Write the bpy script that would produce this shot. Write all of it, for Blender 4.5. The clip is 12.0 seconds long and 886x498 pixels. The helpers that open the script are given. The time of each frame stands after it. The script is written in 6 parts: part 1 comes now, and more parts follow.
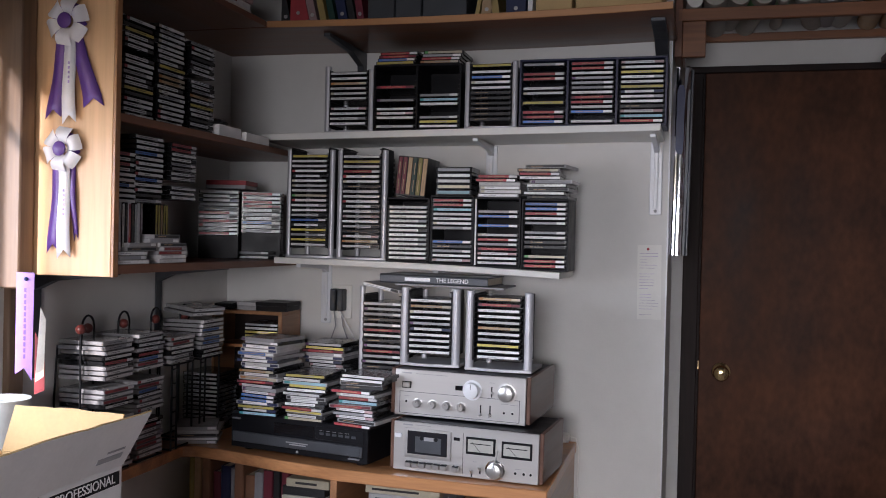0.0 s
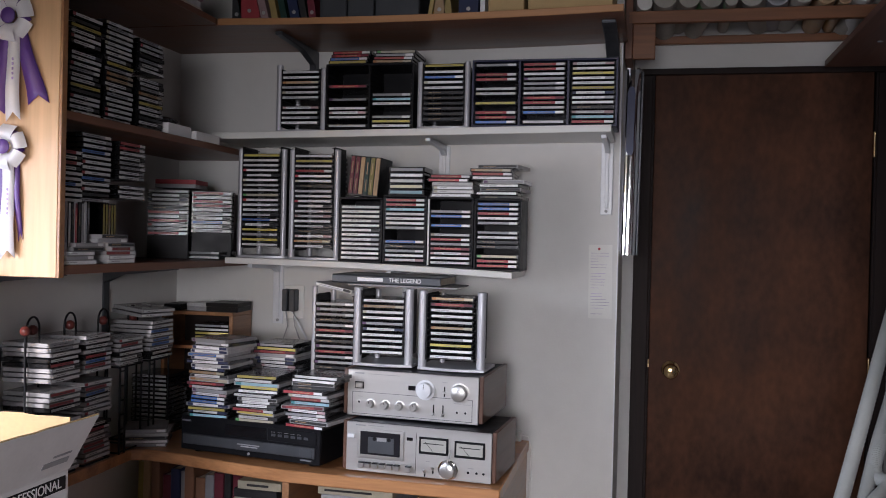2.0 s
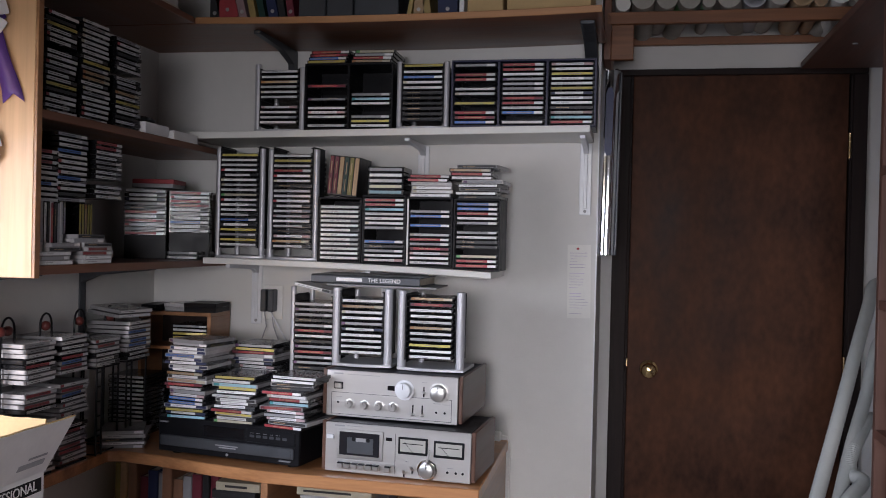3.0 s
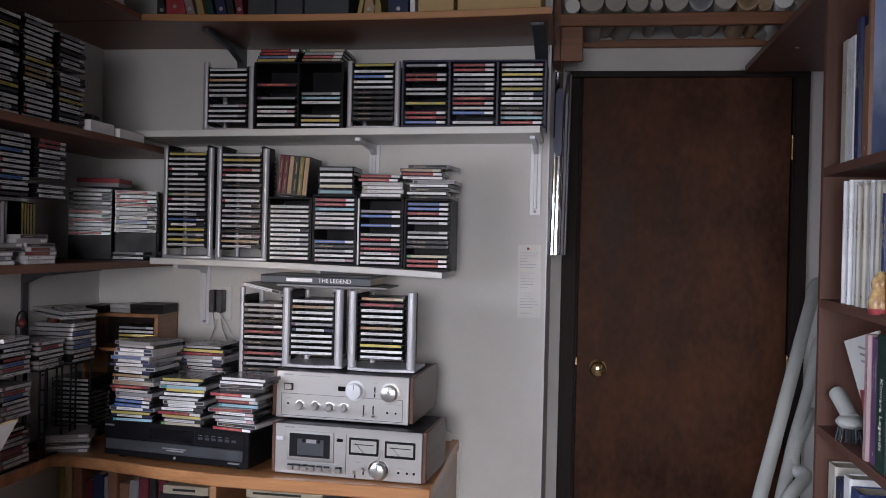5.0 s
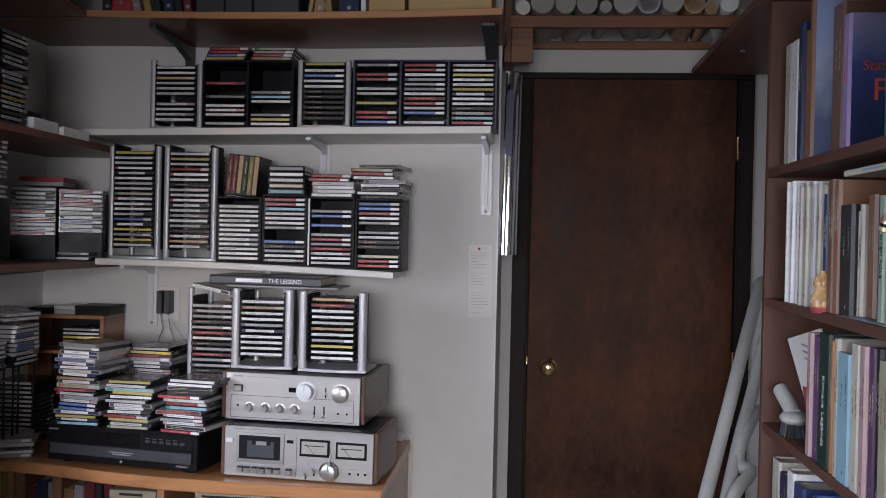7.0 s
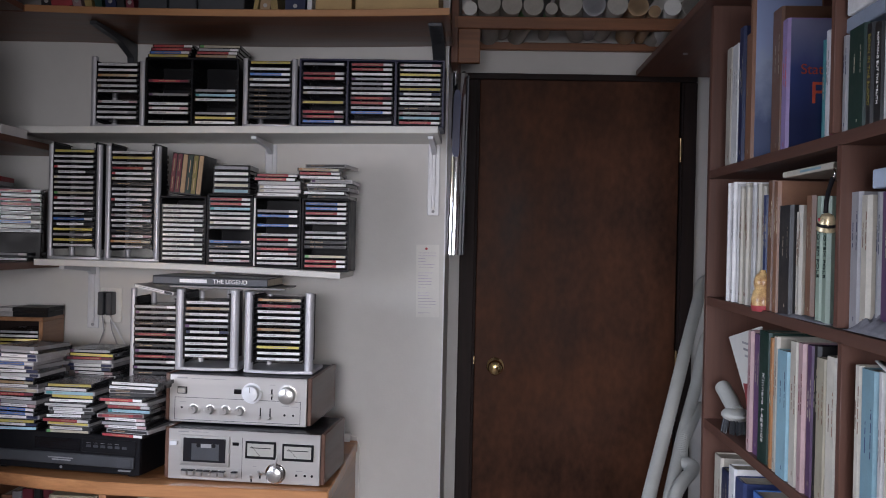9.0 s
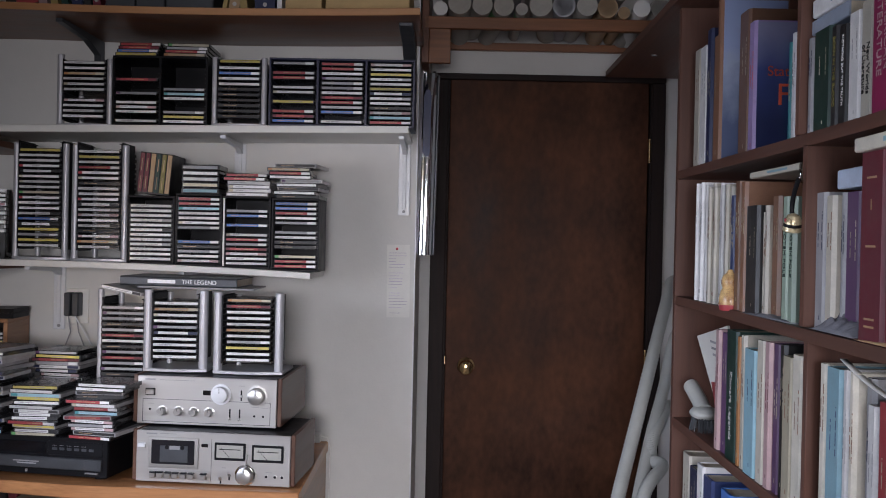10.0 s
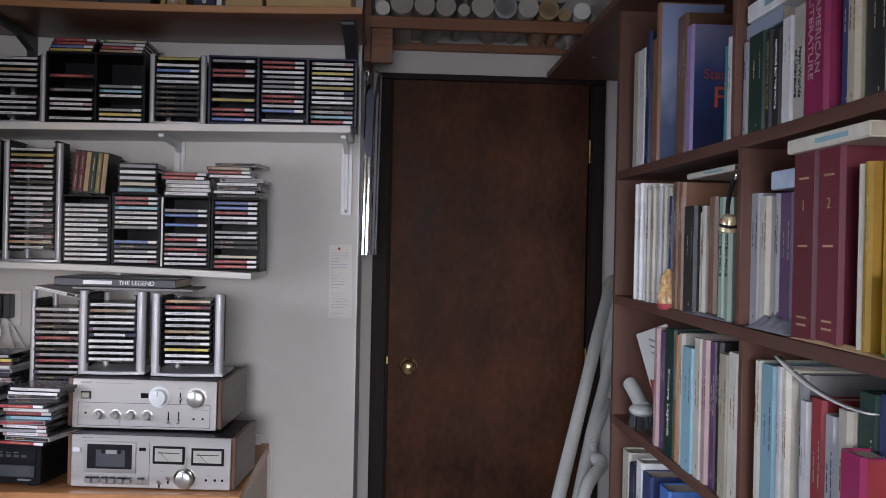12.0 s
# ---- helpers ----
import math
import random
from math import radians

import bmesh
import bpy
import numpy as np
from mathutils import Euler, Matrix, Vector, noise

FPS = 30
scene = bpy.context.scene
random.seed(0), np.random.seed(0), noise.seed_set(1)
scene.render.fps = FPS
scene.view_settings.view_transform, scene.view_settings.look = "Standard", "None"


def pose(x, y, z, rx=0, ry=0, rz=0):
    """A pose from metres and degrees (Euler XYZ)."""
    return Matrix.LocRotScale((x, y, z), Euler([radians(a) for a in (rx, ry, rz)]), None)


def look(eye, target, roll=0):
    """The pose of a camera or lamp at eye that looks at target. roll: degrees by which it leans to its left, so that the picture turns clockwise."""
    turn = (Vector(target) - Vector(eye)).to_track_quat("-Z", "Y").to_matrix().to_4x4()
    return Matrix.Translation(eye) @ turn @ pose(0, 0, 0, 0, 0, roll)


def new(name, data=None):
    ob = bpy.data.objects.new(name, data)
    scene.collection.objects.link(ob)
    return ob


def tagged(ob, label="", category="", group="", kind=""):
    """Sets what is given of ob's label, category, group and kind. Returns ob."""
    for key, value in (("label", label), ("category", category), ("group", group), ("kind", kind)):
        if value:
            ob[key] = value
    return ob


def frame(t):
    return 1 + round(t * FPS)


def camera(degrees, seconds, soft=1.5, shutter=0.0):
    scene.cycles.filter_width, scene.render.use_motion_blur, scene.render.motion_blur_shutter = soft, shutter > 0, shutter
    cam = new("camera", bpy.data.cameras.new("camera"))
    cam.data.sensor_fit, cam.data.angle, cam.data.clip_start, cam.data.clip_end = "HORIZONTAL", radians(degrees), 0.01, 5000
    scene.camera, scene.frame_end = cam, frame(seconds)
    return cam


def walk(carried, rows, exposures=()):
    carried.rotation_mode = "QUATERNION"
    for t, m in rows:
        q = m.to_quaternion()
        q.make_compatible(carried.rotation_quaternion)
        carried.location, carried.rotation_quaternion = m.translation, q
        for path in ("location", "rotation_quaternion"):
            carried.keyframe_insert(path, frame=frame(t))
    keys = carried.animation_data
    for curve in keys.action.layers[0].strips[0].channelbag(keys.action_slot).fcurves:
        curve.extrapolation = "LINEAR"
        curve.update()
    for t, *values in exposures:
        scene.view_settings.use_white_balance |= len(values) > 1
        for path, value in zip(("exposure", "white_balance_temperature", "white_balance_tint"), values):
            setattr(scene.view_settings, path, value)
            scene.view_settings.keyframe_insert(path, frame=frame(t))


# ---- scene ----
cam = camera(51.0, 12.0, soft=1.0)
EYE = (0.0, 0.0, 1.38)
PATH = [(0, 15.72, -0.64, -1.34), (0.5, 14.84, -0.63, -1.34), (1, 14.16, -0.61, -1.34), (1.5, 13.48, -0.59, -1.33),
        (2, 12.81, -0.58, -1.33), (2.5, 12.14, -0.56, -1.33), (3, 11.53, -0.55, -1.33), (5, 8.50, -0.48, -1.31),
        (5.5, 7.62, -0.46, -1.31), (6, 6.84, -0.45, -1.30), (6.5, 6.15, -0.43, -1.29), (8.5, 3.21, -0.36, -1.27),
        (9, 2.24, -0.34, -1.26), (9.5, 1.32, -0.32, -1.25), (10, 0.43, -0.30, -1.24), (10.5, -0.43, -0.28, -1.23),
        (11, -1.38, -0.27, -1.22), (11.5, -2.24, -0.25, -1.21), (12, -3.12, -0.23, -1.20)]
walk(cam, [(t, pose(*EYE, 90 + p, r, w)) for t, w, p, r in PATH], [(0.0, 0.72, 6050, 19), (12.0, 0.72, 6050, 19)])

# ---- light ----
world = bpy.data.worlds.new("sky")
scene.world = world
world.use_nodes = True
wn = world.node_tree.nodes
sky = wn.new("ShaderNodeTexSky")
sky.sky_type, sky.sun_disc = "NISHITA", False
SUN_WAY = Vector((1.0, 6.0, -1.1)).normalized()
sky.sun_elevation = math.asin(-SUN_WAY.z)
sky.sun_rotation = math.atan2(-SUN_WAY.x, -SUN_WAY.y)
world.node_tree.links.new(sky.outputs[0], wn["Background"].inputs[0])
wn["Background"].inputs[1].default_value = 0.12

sun_data = bpy.data.lights.new("sun", "SUN")
sun_data.energy, sun_data.angle, sun_data.color = 5.0, radians(1.5), (1.0, 0.95, 0.88)
sun = new("sun", sun_data)
sun.matrix_world = look((0, 0, 0), SUN_WAY)


def area_lamp(name, eye, target, w, h, watts, color, spread=180):
    d = bpy.data.lights.new(name, "AREA")
    d.shape, d.size, d.size_y, d.energy, d.color = "RECTANGLE", w, h, watts, color
    d.spread = radians(spread)
    ob = new(name, d)
    ob.matrix_world = look(eye, target)
    return ob


area_lamp("window_skylight", (-1.72, 1.05, 1.36), (-0.6, 1.6, 0.55), 1.3, 0.66, 11, (0.84, 0.92, 1.0), 130)
# added fill lamp behind the camera, inside the closed rear wall
area_lamp("rear_window_skylight", (-0.1, -1.72, 1.4), (-0.35, 2.6, 0.3), 1.1, 0.66, 8.3, (1.0, 0.98, 0.925), 68)

# ---- materials ----


def shader(name, color, rough=0.5, metal=0.0, var=0.12, scale=9.0, bump=0.0, bump_scale=60.0, coat=0.0, second=None, stretch=(1, 1, 1), spec=0.5,
           per_object=0.0):
    """Principled surface with a broad and a fine variation of its colour, roughness and relief."""
    m = bpy.data.materials.new(name)
    m.use_nodes = True
    nt = m.node_tree
    n, link = nt.nodes, nt.links.new
    b = n["Principled BSDF"]
    b.inputs["Metallic"].default_value = metal
    b.inputs["Coat Weight"].default_value = coat
    b.inputs["Specular IOR Level"].default_value = spec
    tc = n.new("ShaderNodeTexCoord")
    mp = n.new("ShaderNodeMapping")
    mp.inputs["Scale"].default_value = stretch
    link(tc.outputs["Object"], mp.inputs[0])
    broad, fine = n.new("ShaderNodeTexNoise"), n.new("ShaderNodeTexNoise")
    broad.inputs["Scale"].default_value, fine.inputs["Scale"].default_value = scale, scale * 9
    broad.inputs["Detail"].default_value, fine.inputs["Detail"].default_value = 3, 4
    link(mp.outputs[0], broad.inputs[0]), link(mp.outputs[0], fine.inputs[0])
    add = n.new("ShaderNodeMath")
    add.operation = "MULTIPLY_ADD"
    add.inputs[1].default_value = 0.45
    link(fine.outputs[0], add.inputs[0]), link(broad.outputs[0], add.inputs[2])
    ramp = n.new("ShaderNodeValToRGB")
    lo = [max(0, c * (1 - var)) for c in color]
    hi = [min(1, c * (1 + var)) for c in (second or color)]
    ramp.color_ramp.elements[0].position, ramp.color_ramp.elements[1].position = 0.45, 1.0
    ramp.color_ramp.elements[0].color, ramp.color_ramp.elements[1].color = (*lo, 1), (*hi, 1)
    link(add.outputs[0], ramp.inputs[0])
    out = ramp.outputs[0]
    if per_object:
        info, hsv, rng = n.new("ShaderNodeObjectInfo"), n.new("ShaderNodeHueSaturation"), n.new("ShaderNodeMapRange")
        rng.inputs[3].default_value, rng.inputs[4].default_value = 1 - per_object, 1 + per_object
        link(info.outputs["Random"], rng.inputs[0]), link(rng.outputs[0], hsv.inputs["Value"]), link(out, hsv.inputs["Color"])
        out = hsv.outputs[0]
    link(out, b.inputs["Base Color"])
    rr = n.new("ShaderNodeMapRange")
    rr.inputs[1].default_value, rr.inputs[2].default_value = 0.3, 0.7
    rr.inputs[3].default_value, rr.inputs[4].default_value = max(0.02, rough - 0.07), min(1, rough + 0.07)
    link(broad.outputs[0], rr.inputs[0]), link(rr.outputs[0], b.inputs["Roughness"])
    if bump:
        bt, bp = n.new("ShaderNodeTexNoise"), n.new("ShaderNodeBump")
        bt.inputs["Scale"].default_value, bt.inputs["Detail"].default_value = bump_scale, 4
        bp.inputs["Strength"].default_value, bp.inputs["Distance"].default_value = bump, 0.002
        link(mp.outputs[0], bt.inputs[0]), link(bt.outputs[0], bp.inputs["Height"]), link(bp.outputs[0], b.inputs["Normal"])
    return m


def wood(name, dark, light, axis="x", rough=0.45, coat=0.15, scale=6.0):
    """Veneer: noise drawn out along the grain."""
    s = {"x": (0.12, 2.2, 2.2), "y": (2.2, 0.12, 2.2), "z": (2.2, 2.2, 0.12)}[axis]
    return shader(name, dark, rough, var=0.15, scale=scale, bump=0.12, bump_scale=70, coat=coat, second=light, stretch=s)


WALL = shader("white_wall_paint", (0.66, 0.65, 0.63), 0.75, var=0.05, scale=2.5, bump=0.15, bump_scale=140)
# unseen ceiling, set dark so that less light bounces onto the upper walls
CEIL = shader("low_bounce_ceiling", (0.22, 0.2, 0.18), 0.85, var=0.05, scale=3, bump=0.2, bump_scale=90)
# unseen floor, set lighter so that it bounces light onto the lower walls
FLOOR = shader("carpet", (0.3, 0.26, 0.23), 0.95, var=0.3, scale=30, bump=0.6, bump_scale=300)
WHITE_BOARD = shader("white_board", (0.76, 0.75, 0.72), 0.4, var=0.05, scale=5)
WHITE_METAL = shader("white_enamel", (0.72, 0.73, 0.76), 0.35, var=0.05, scale=20)
SHELF_X = wood("stained_wood_x", (0.105, 0.038, 0.02), (0.18, 0.071, 0.034), "x")
SHELF_Y = wood("stained_wood_y", (0.095, 0.036, 0.021), (0.165, 0.067, 0.036), "y")
EDGE_X = wood("board_edge_x", (0.3, 0.14, 0.06), (0.42, 0.21, 0.09), "x")
PANEL = wood("birch_panel", (0.48, 0.27, 0.13), (0.64, 0.4, 0.21), "z", scale=4)
OAK_X = wood("varnished_pine_x", (0.32, 0.135, 0.055), (0.5, 0.24, 0.1), "x", rough=0.35, coat=0.3, scale=9)
OAK_Y = wood("varnished_pine_y", (0.24, 0.115, 0.055), (0.38, 0.19, 0.09), "y", rough=0.4, coat=0.2, scale=9)
CASE_Y = wood("bookcase_walnut_y", (0.08, 0.034, 0.024), (0.13, 0.057, 0.039), "y", rough=0.5, coat=0.05)
CASE_Z = wood("bookcase_walnut_z", (0.08, 0.034, 0.024), (0.13, 0.057, 0.039), "z", rough=0.5, coat=0.05)
DARK_WOOD = shader("dark_walnut", (0.014, 0.009, 0.009), 0.6, var=0.15, scale=6, second=(0.026, 0.016, 0.014), stretch=(2.2, 2.2, 0.12), spec=0.2)
WINDOW_WOOD = wood("window_wood", (0.1, 0.06, 0.04), (0.19, 0.12, 0.075), "z", rough=0.5)
SIDE_WOOD = wood("walnut_side", (0.075, 0.036, 0.024), (0.13, 0.062, 0.04), "y", rough=0.4)
DOOR_MAT = shader("door_veneer", (0.033, 0.0135, 0.0085), 0.5, var=0.15, scale=3.4, bump=0.04, bump_scale=40, second=(0.108, 0.043, 0.022), spec=0.12,
                  stretch=(1.5, 1.0, 0.9))
RACK_WOOD = wood("orange_brown_wood_x", (0.15, 0.056, 0.024), (0.26, 0.105, 0.042), "x")
SILVER = shader("brushed_aluminium", (0.56, 0.55, 0.54), 0.36, metal=0.85, var=0.05, scale=8, stretch=(0.2, 4, 4))
FACE = shader("champagne_faceplate", (0.52, 0.505, 0.495), 0.36, metal=0.55, var=0.04, scale=10, stretch=(0.15, 5, 5))
TOWER = shader("silver_plastic", (0.5, 0.5, 0.53), 0.38, metal=0.3, var=0.06, scale=20)
CHROME = shader("chrome", (0.82, 0.82, 0.84), 0.08, metal=1.0, var=0.02, scale=10)
BRASS = shader("polished_brass", (0.88, 0.66, 0.34), 0.2, metal=1.0, var=0.05, scale=30)
BLACK = shader("black_plastic", (0.008, 0.008, 0.01), 0.42, var=0.2, scale=20, spec=0.16)
BLACK_GLOSS = shader("black_gloss", (0.008, 0.008, 0.01), 0.12, var=0.2, scale=20)
NAVY = shader("navy_plastic", (0.012, 0.014, 0.045), 0.4, var=0.15, scale=20)
DARK_METAL = shader("dark_grey_metal", (0.07, 0.075, 0.085), 0.45, metal=0.4, var=0.1, scale=20)
GREY = shader("grey_plastic", (0.3, 0.3, 0.31), 0.5, var=0.08, scale=20)
CASE = shader("clear_case_over_dark", (0.022, 0.022, 0.025), 0.22, var=0.3, scale=25, per_object=0.6, spec=0.7)
CASE_PALE = shader("clear_case_over_paper", (0.42, 0.41, 0.42), 0.18, var=0.25, scale=14, per_object=0.4, spec=0.7)
CARD_WHITE = shader("white_cardboard", (0.78, 0.76, 0.76), 0.7, var=0.06, scale=12, bump=0.1, bump_scale=120)
CARD_TAN = shader("kraft_cardboard", (0.52, 0.36, 0.17), 0.8, var=0.1, scale=14, bump=0.1, bump_scale=120)
PAPER = shader("paper", (0.74, 0.73, 0.7), 0.8, var=0.05, scale=20)
ROLL_PAPER = shader("aged_roll_paper", (0.4, 0.38, 0.34), 0.8, var=0.15, scale=12)
PAGES = shader("book_pages", (0.58, 0.52, 0.42), 0.85, var=0.15, scale=60, stretch=(1, 1, 1))
GLASS_DARK = shader("tinted_window", (0.02, 0.02, 0.024), 0.08, var=0.1, scale=20, spec=0.6)
METER = shader("meter_face", (0.4, 0.39, 0.36), 0.35, var=0.05, scale=40)
CLOTH = shader("grey_cloth", (0.2, 0.2, 0.23), 0.9, var=0.2, scale=40, bump=0.4, bump_scale=200)
RED_BALL = shader("red_bead", (0.13, 0.03, 0.025), 0.3, var=0.1, scale=40)
PURPLE = shader("purple_satin", (0.12, 0.05, 0.25), 0.4, var=0.12, scale=30)
SATIN = shader("white_satin", (0.72, 0.7, 0.72), 0.4, var=0.06, scale=30)
GREY_HOSE = shader("grey_hose", (0.5, 0.51, 0.49), 0.5, var=0.08, scale=20)
TINTS = {
    "white": (0.68, 0.68, 0.69), "cream": (0.46, 0.42, 0.32), "yellow": (0.52, 0.43, 0.1), "red": (0.33, 0.04, 0.05), "pink": (0.4, 0.27, 0.28),
    "blue": (0.06, 0.16, 0.46), "sky": (0.28, 0.48, 0.58), "teal": (0.05, 0.25, 0.28), "green": (0.1, 0.3, 0.1), "orange": (0.34, 0.15, 0.05),
    "black": (0.016, 0.016, 0.018), "grey": (0.3, 0.3, 0.32), "brown": (0.2, 0.1, 0.06), "purple": (0.1, 0.045, 0.12), "burgundy": (0.13, 0.018, 0.032),
    "navy": (0.013, 0.02, 0.065), "forest": (0.008, 0.035, 0.027), "magenta": (0.22, 0.013, 0.07), "tan": (0.4, 0.27, 0.15), "lavender": (0.36, 0.26, 0.52),
    "mist": (0.4, 0.47, 0.6), "olive": (0.25, 0.22, 0.06), "gold": (0.45, 0.33, 0.12), "amber": (0.5, 0.3, 0.035), "violet": (0.25, 0.13, 0.47), "mint": (0.36, 0.47, 0.38), "vermilion": (0.62, 0.09, 0.04), "denim": (0.028, 0.045, 0.14), "ivory": (0.55, 0.52, 0.45)}


def cover_print(name, low, mid, high, height, streak):
    """Printed cover: a picture of sky over dark water, in three tones from the foot to the head, with soft streaks."""
    m = shader(name, mid, 0.35)
    n, link = m.node_tree.nodes, m.node_tree.links.new
    tc, sep, tex, add, ramp = (n.new("ShaderNode" + k) for k in ("TexCoord", "SeparateXYZ", "TexNoise", "Math", "ValToRGB"))
    link(tc.outputs["Object"], sep.inputs[0]), link(tc.outputs["Object"], tex.inputs[0])
    tex.inputs["Scale"].default_value, tex.inputs["Detail"].default_value = 22, 5
    add.operation = "MULTIPLY_ADD"
    add.inputs[1].default_value = streak
    scale = n.new("ShaderNodeMath")
    scale.operation = "DIVIDE"
    scale.inputs[1].default_value = height
    link(sep.outputs[2], scale.inputs[0])
    link(tex.outputs[0], add.inputs[0]), link(scale.outputs[0], add.inputs[2]), link(add.outputs[0], ramp.inputs[0])
    el = ramp.color_ramp.elements
    el[0].position, el[0].color = 0.25 + streak / 2, (*low, 1)
    el[1].position, el[1].color = 0.95 + streak / 2, (*high, 1)
    e = el.new(0.62 + streak / 2)
    e.color = (*mid, 1)
    link(ramp.outputs[0], n["Principled BSDF"].inputs["Base Color"])
    return m


GILT = shader("aged_gilt_paint", (0.5, 0.4, 0.22), 0.3, metal=0.45, var=0.35, scale=60, second=(0.62, 0.54, 0.36))
PAINTED = shader("painted_gilt", (0.3, 0.05, 0.02), 0.3, var=0.3, scale=45, second=(0.75, 0.55, 0.25))
TINT = {k: shader("print_" + k, v, 0.45, var=0.14, scale=35, per_object=0.3) for k, v in TINTS.items()}
TINT["sea"] = cover_print("sea_cover_print", (0.02, 0.03, 0.1), (0.05, 0.075, 0.23), (0.27, 0.28, 0.44), 0.29, 0.12)
TINT["ice"] = cover_print("ice_cover_print", (0.07, 0.1, 0.2), (0.3, 0.36, 0.5), (0.27, 0.34, 0.55), 0.33, 0.5)

# ---- building blocks ----


def block(x0, x1, y0, y1, z0, z1, bevel=0.0, bm=None, segs=1):
    """A box, with rounded edges when bevel is given, added to bm."""
    bm = bm or bmesh.new()
    made = bmesh.ops.create_cube(bm, size=1.0)["verts"]
    bmesh.ops.scale(bm, vec=(x1 - x0, y1 - y0, z1 - z0), verts=made)
    bmesh.ops.translate(bm, vec=((x0 + x1) / 2, (y0 + y1) / 2, (z0 + z1) / 2), verts=made)
    if bevel:
        edges = {e for v in made for e in v.link_edges}
        bmesh.ops.bevel(bm, geom=list(edges), offset=bevel, segments=segs, affect="EDGES", profile=0.5)
    return bm


def rod(a, b, r, r2=None, n=12, bm=None, caps=True):
    """A round bar from a to b."""
    bm = bm or bmesh.new()
    a, b = Vector(a), Vector(b)
    m = Matrix.Translation((a + b) / 2) @ (b - a).to_track_quat("Z", "Y").to_matrix().to_4x4()
    bmesh.ops.create_cone(bm, cap_ends=caps, segments=n, radius1=r, radius2=r if r2 is None else r2, depth=(b - a).length, matrix=m)
    return bm


def tube(points, r, n=8, bm=None, closed=False, radii=None):
    """A round bar swept along points."""
    bm = bm or bmesh.new()
    pts = [Vector(p) for p in points]
    rings, side = [], None
    for i, p in enumerate(pts):
        d = (pts[min(i + 1, len(pts) - 1)] - pts[max(i - 1, 0)]).normalized()
        if side is None:
            side = d.orthogonal().normalized()
        side = (side - d * side.dot(d)).normalized()
        up = d.cross(side)
        rr = radii[i] if radii else r
        rings.append([bm.verts.new(p + rr * (math.cos(k * math.tau / n) * side + math.sin(k * math.tau / n) * up)) for k in range(n)])
    for r0, r1 in zip(rings, rings[1:]):
        for k in range(n):
            bm.faces.new((r0[k], r0[(k + 1) % n], r1[(k + 1) % n], r1[k]))
    bm.faces.new(rings[0][::-1]), bm.faces.new(rings[-1])
    return bm


def ball(c, r, bm=None, sx=1, sy=1, sz=1, n=14):
    bm = bm or bmesh.new()
    bmesh.ops.create_uvsphere(bm, u_segments=n, v_segments=max(8, n * 2 // 3), radius=r, matrix=Matrix.Translation(c) @ Matrix.Diagonal((sx, sy, sz, 1)))
    return bm


def lathe(profile, n=24, bm=None, m=None):
    """Turn a profile of (radius, height) pairs round z."""
    bm = bm or bmesh.new()
    m = m or Matrix()
    rings = [[bm.verts.new(m @ Vector((r * math.cos(k * math.tau / n), r * math.sin(k * math.tau / n), h))) for k in range(n)] for r, h in profile]
    for r0, r1 in zip(rings, rings[1:]):
        for k in range(n):
            bm.faces.new((r0[k], r0[(k + 1) % n], r1[(k + 1) % n], r1[k]))
    if profile[0][0] > 0:
        bm.faces.new(rings[0][::-1])
    if profile[-1][0] > 0:
        bm.faces.new(rings[-1])
    return bm


def prism(outline, z0, z1, bevel=0.0, bm=None, axis="z"):
    """A flat outline drawn out; axis z: outline is (x, y); axis y: outline is (x, z), drawn from y=z0 to z1; axis x: outline is (y, z)."""
    bm = bm or bmesh.new()
    put = {"z": lambda a, b, c: (a, b, c), "y": lambda a, b, c: (a, c, b), "x": lambda a, b, c: (c, a, b)}[axis]
    lo = [bm.verts.new(put(a, b, z0)) for a, b in outline]
    hi = [bm.verts.new(put(a, b, z1)) for a, b in outline]
    k = len(outline)
    faces = [bm.faces.new(lo[::-1]), bm.faces.new(hi)]
    for i in range(k):
        faces.append(bm.faces.new((lo[i], lo[(i + 1) % k], hi[(i + 1) % k], hi[i])))
    bmesh.ops.recalc_face_normals(bm, faces=faces)
    if bevel:
        bmesh.ops.bevel(bm, geom=list({e for f in faces for e in f.edges}), offset=bevel, segments=1, affect="EDGES")
    return bm


def mesh_of(name, bm, *materials, smooth=False):
    me = bpy.data.meshes.new(name)
    bmesh.ops.recalc_face_normals(bm, faces=bm.faces[:])
    bm.to_mesh(me)
    bm.free()
    for m in materials:
        me.materials.append(m)
    if smooth:
        me.polygons.foreach_set("use_smooth", [True] * len(me.polygons))
        me.set_sharp_from_angle(angle=radians(38))
    return me


def part(name, bm, material, parent=None, label="", smooth=True):
    """Link a bmesh as one mesh object under a thing or a part."""
    ob = new(name, bm if isinstance(bm, bpy.types.Mesh) else mesh_of(name, bm, material, smooth=smooth))
    if parent:
        ob.parent = parent
    return tagged(ob, label)


def thing(name, label, category, m=None, group="", kind=""):
    """An empty at a thing's base, under which its parts are placed."""
    ob = new(name)
    ob.empty_display_size = 0.05
    ob.matrix_basis = m or Matrix()
    return tagged(ob, label, category, group, kind)


def setting(name, bm, material, label="", category="", smooth=False):
    return tagged(part(name, bm, material, smooth=smooth), label, category, kind="structure")


